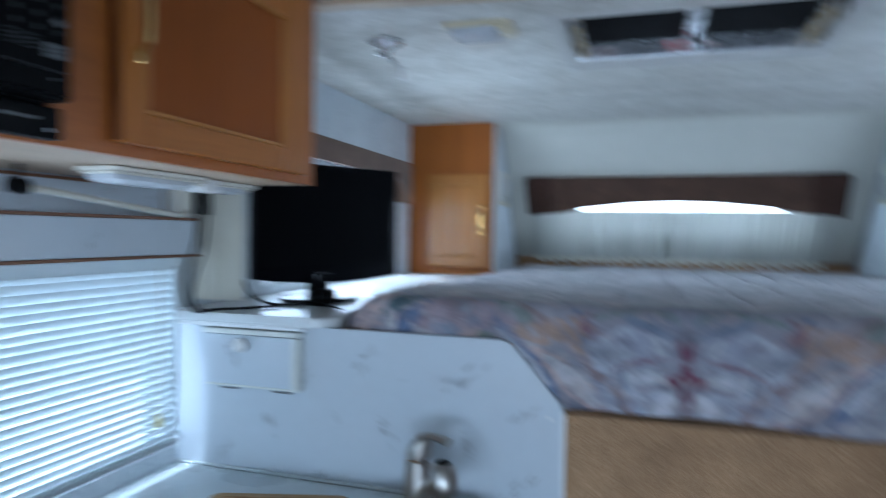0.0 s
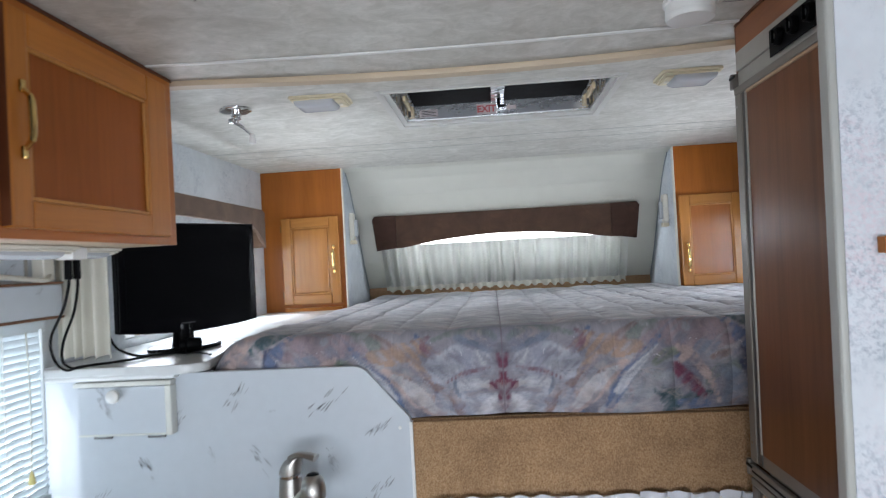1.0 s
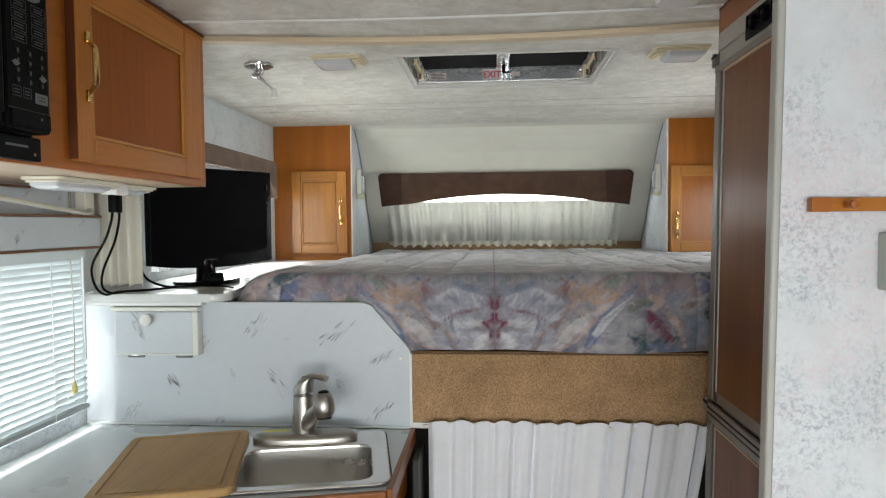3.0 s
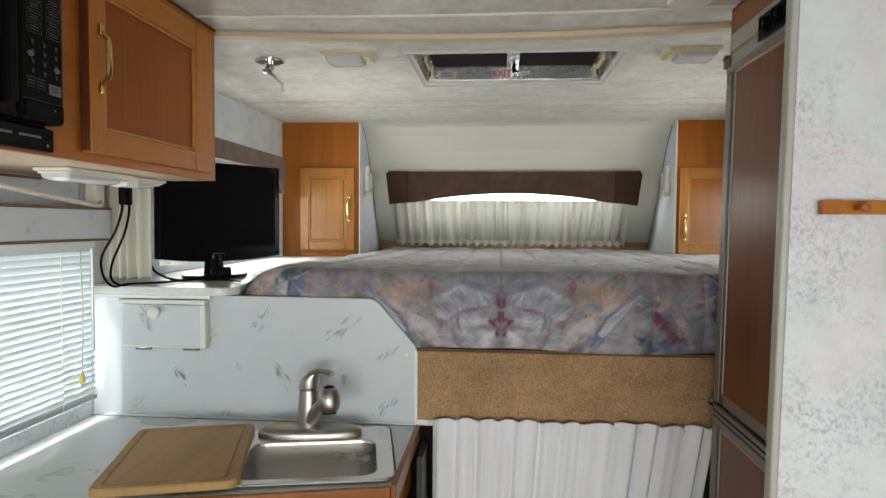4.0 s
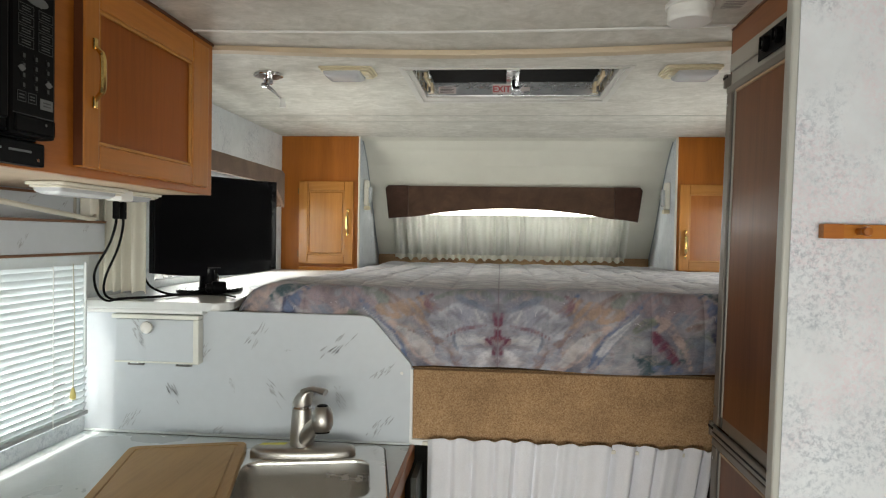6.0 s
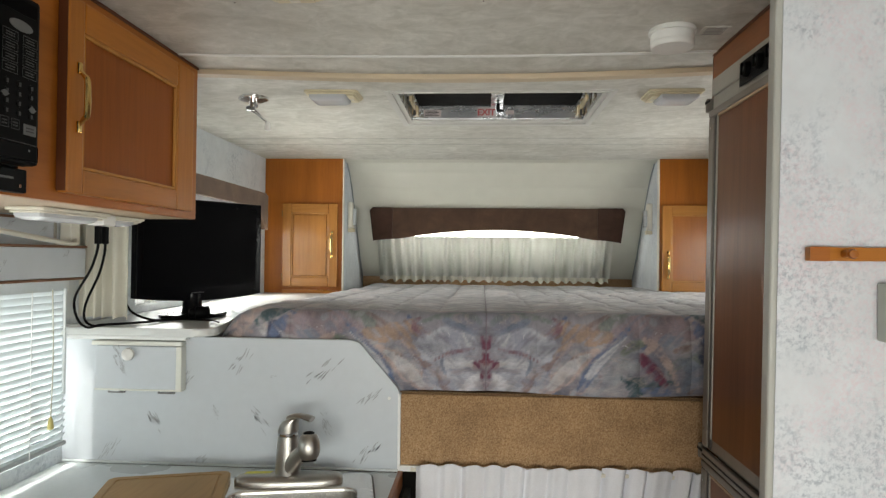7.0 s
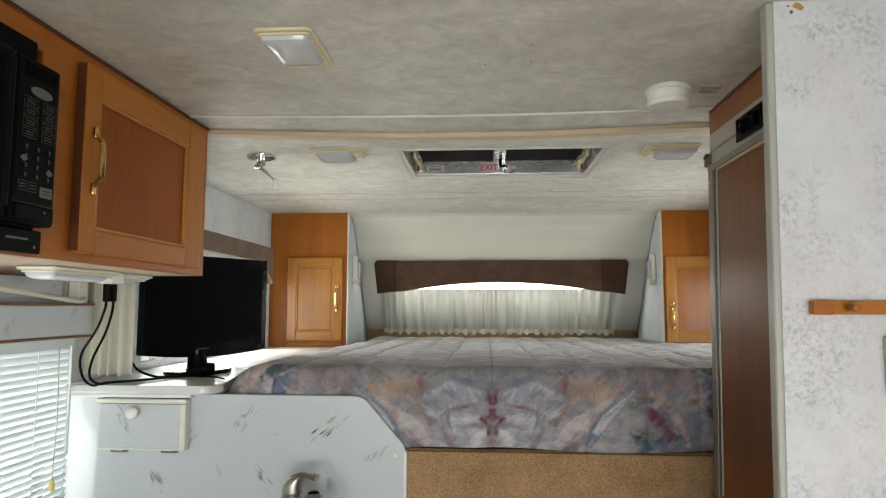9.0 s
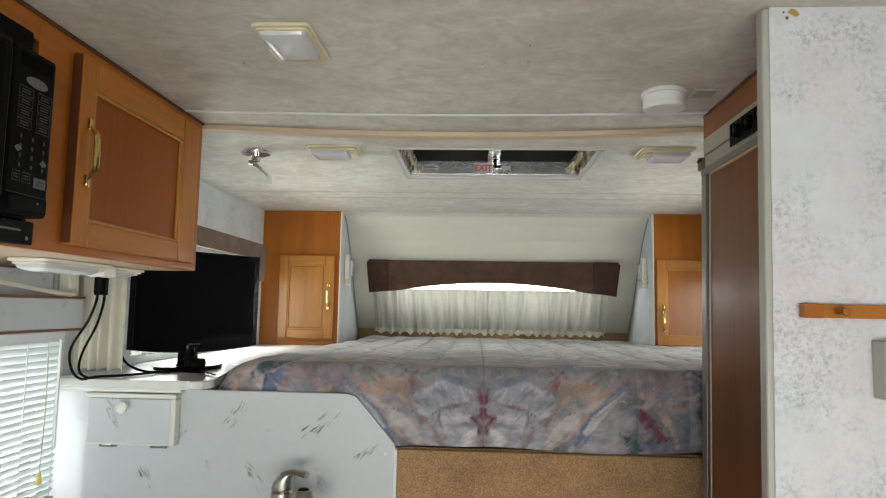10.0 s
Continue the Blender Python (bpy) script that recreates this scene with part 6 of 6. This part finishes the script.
# ---- small ceiling fittings ----
for px, py in ((0.205, -0.41), (0.292, -0.50), (0.295, -0.42), (-0.28, -0.42)):
    nail = thing("ceiling_pin", (px, py, CZ), "tiny dark pin head in the ceiling panel", "pin", "ceiling pins")
    part("head", cyl((px, py, CZ - 0.0014), (px, py, CZ - 0.0003), 0.0014, n=10), plain("pin_brown", (0.10, 0.08, 0.06), 0.5, 0.4), nail)

sa = thing("smoke_alarm", (0.609, -0.245, CZ), "round white smoke alarm on the ceiling", "smoke alarm")
part("base", lathe([(0.046, -0.0005), (0.049, -0.004), (0.049, -0.011), (0.047, -0.012)][::-1], (0.609, -0.245, CZ), 32), WHITEP, sa, "", True)
part("body", lathe([(0.0445, -0.0122), (0.0455, -0.028), (0.0450, -0.029), (0.0455, -0.030), (0.045, -0.038), (0.043, -0.042), (0.015, -0.044), (0.0, -0.044)][::-1], (0.609, -0.245, CZ), 32), WHITEP, sa, "", True)
gr = thing("ceiling_grille", (0.70, -0.235, CZ), "tiny slotted white grille on the ceiling", "grille")
part("plate", box(0.672, 0.728, -0.262, -0.212, CZ - 0.003, CZ - 0.0005, 0.001), CEIL, gr)
for k in range(5):
    part("slot", box(0.679, 0.721, -0.2565 + 0.009 * k, -0.2525 + 0.009 * k, CZ - 0.0036, CZ - 0.0031), plain("slot_grey", (0.30, 0.29, 0.28), 0.6), gr)

ac = thing("antenna_crank", (-0.512, 0.31, CZ), "chrome antenna crank on the ceiling", "crank")
star = []
for k in range(24):
    a = 2 * math.pi * k / 24
    rr = 0.046 if k % 6 in (0, 1, 5) else 0.038
    star.append((-0.512 + rr * math.cos(a), 0.31 + rr * math.sin(a)))
part("plate", prism(star, "z", CZ - 0.010, CZ - 0.0005, 0.003), CHROME, ac)
part("spring", lathe([(0.012, -0.010), (0.012, -0.016), (0.016, -0.018), (0.012, -0.021), (0.016, -0.024), (0.012, -0.027), (0.015, -0.030), (0.010, -0.034)][::-1], (-0.512, 0.31, CZ), 20), CHROME, ac, "", True)
part("arm", tube(smooth_path([(-0.530, 0.31, CZ - 0.036), (-0.512, 0.308, CZ - 0.042), (-0.488, 0.304, CZ - 0.060), (-0.464, 0.300, CZ - 0.082)], 5), [0.012, 0.0125, 0.012, 0.0115, 0.011, 0.0105, 0.010, 0.009, 0.0085, 0.008, 0.0075, 0.007, 0.0065, 0.006, 0.006, 0.006][:16], 12, None, 0.6), CHROME, ac, "", True)
part("grip", lathe([(0.006, 0.0), (0.0075, -0.008), (0.010, -0.024), (0.008, -0.028)][::-1], (-0.462, 0.300, CZ - 0.080), 14), WHITEP, ac, "white plastic grip", True)

# ---- on the partition ----
rk = thing("peg_rack", (0.85, PY - 0.01, 1.445), "narrow honey-oak peg rack on the partition", "peg rack")
part("board", box(0.691, 1.06, PY - 0.016, PY - 0.0005, 1.4535, 1.474, 0.0015), oak("x"), rk)
part("end_block", box(0.690, 0.7185, PY - 0.0185, PY - 0.0165, 1.453, 1.4745, 0.0008), cab("x"), rk)
for px in (0.740, 0.832, 0.925, 1.015):
    part("peg", lathe([(0.0055, 0.0), (0.0045, 0.01), (0.0055, 0.016), (0.0075, 0.021), (0.006, 0.025), (0.0, 0.026)], (px, PY - 0.0163, 1.4640), 14, None, pose(0, 0, 0, 90, 0, 0)), cab("x"), rk, "turned wooden peg", True)
th = thing("thermostat", (0.85, PY - 0.02, 1.32), "grey wall control box with a white face plate", "thermostat")
GREYBOX = plain("grey_box", (0.42, 0.44, 0.40), 0.45, 0, 0.03, 30, 0.02)
part("case", box(0.795, 0.915, PY - 0.034, PY - 0.0005, 1.335, 1.421, 0.003), GREYBOX, th)
plate_ = part("face_plate", box(0.812, 0.912, PY - 0.038, PY - 0.0342, 1.337, 1.417, 0.002), WHITEP, th, "white face plate")
part("plate_rim", plate([0.8135, 0.8155, 0.909, 0.911], [1.3385, 1.3405, 1.4135, 1.4155], [(0.8155, 0.909, 1.3405, 1.4135)], lambda u, v, s: (u, PY - 0.0381 - 0.0012 * s, v)), GREYBOX, plate_, "grey raised rim")
for bz, bw in ((1.402, 0.034), (1.3975, 0.022), (1.352, 0.018), (1.3485, 0.026)):
    part("text_bar", box(0.852, 0.852 + bw, PY - 0.0386, PY - 0.0381, bz, bz + 0.0022), GREYPRINT, plate_)
part("logo_band", box(0.818, 0.906, PY - 0.0384, PY - 0.0381, 1.369, 1.371), GREYPRINT, plate_)
part("logo", prism([(0.822, 1.373), (0.8265, 1.384), (0.8315, 1.384), (0.835, 1.373), (0.8315, 1.373), (0.829, 1.379), (0.8265, 1.373)], "y", PY - 0.0386, PY - 0.0381), BLACK, plate_)
part("logo", box(0.838, 0.87, PY - 0.0386, PY - 0.0381, 1.375, 1.379), BLACK, plate_)
for k in range(3):
    part("logo_stripe", box(0.8175 + 0.0012 * k, 0.8205, PY - 0.0386, PY - 0.0381, 1.373 + 0.0036 * k, 1.375 + 0.0036 * k), BLACK, plate_)
st = thing("wall_stain", (0.70, PY - 0.0006, 1.88), "yellow-brown flake stain on the partition", "stain")
part("blot", prism([(0.689, 1.938), (0.695, 1.9445), (0.702, 1.9425), (0.708, 1.935), (0.703, 1.9305), (0.697, 1.934)], "y", PY - 0.0011, PY - 0.0005), plain("ochre_stain", (0.42, 0.28, 0.06), 0.7), st)
part("speck", prism([(0.688 + 0.003 * math.cos(a), 1.929 + 0.003 * math.sin(a)) for a in range(6)], "y", PY - 0.0011, PY - 0.0005), plain("brown_speck", (0.16, 0.09, 0.04), 0.7), st)
part("speck", prism([(0.683 + 0.0018 * math.cos(a), 1.9385 + 0.0018 * math.sin(a)) for a in range(6)], "y", PY - 0.0011, PY - 0.0005), plain("brown_speck", (0.16, 0.09, 0.04), 0.7), st)
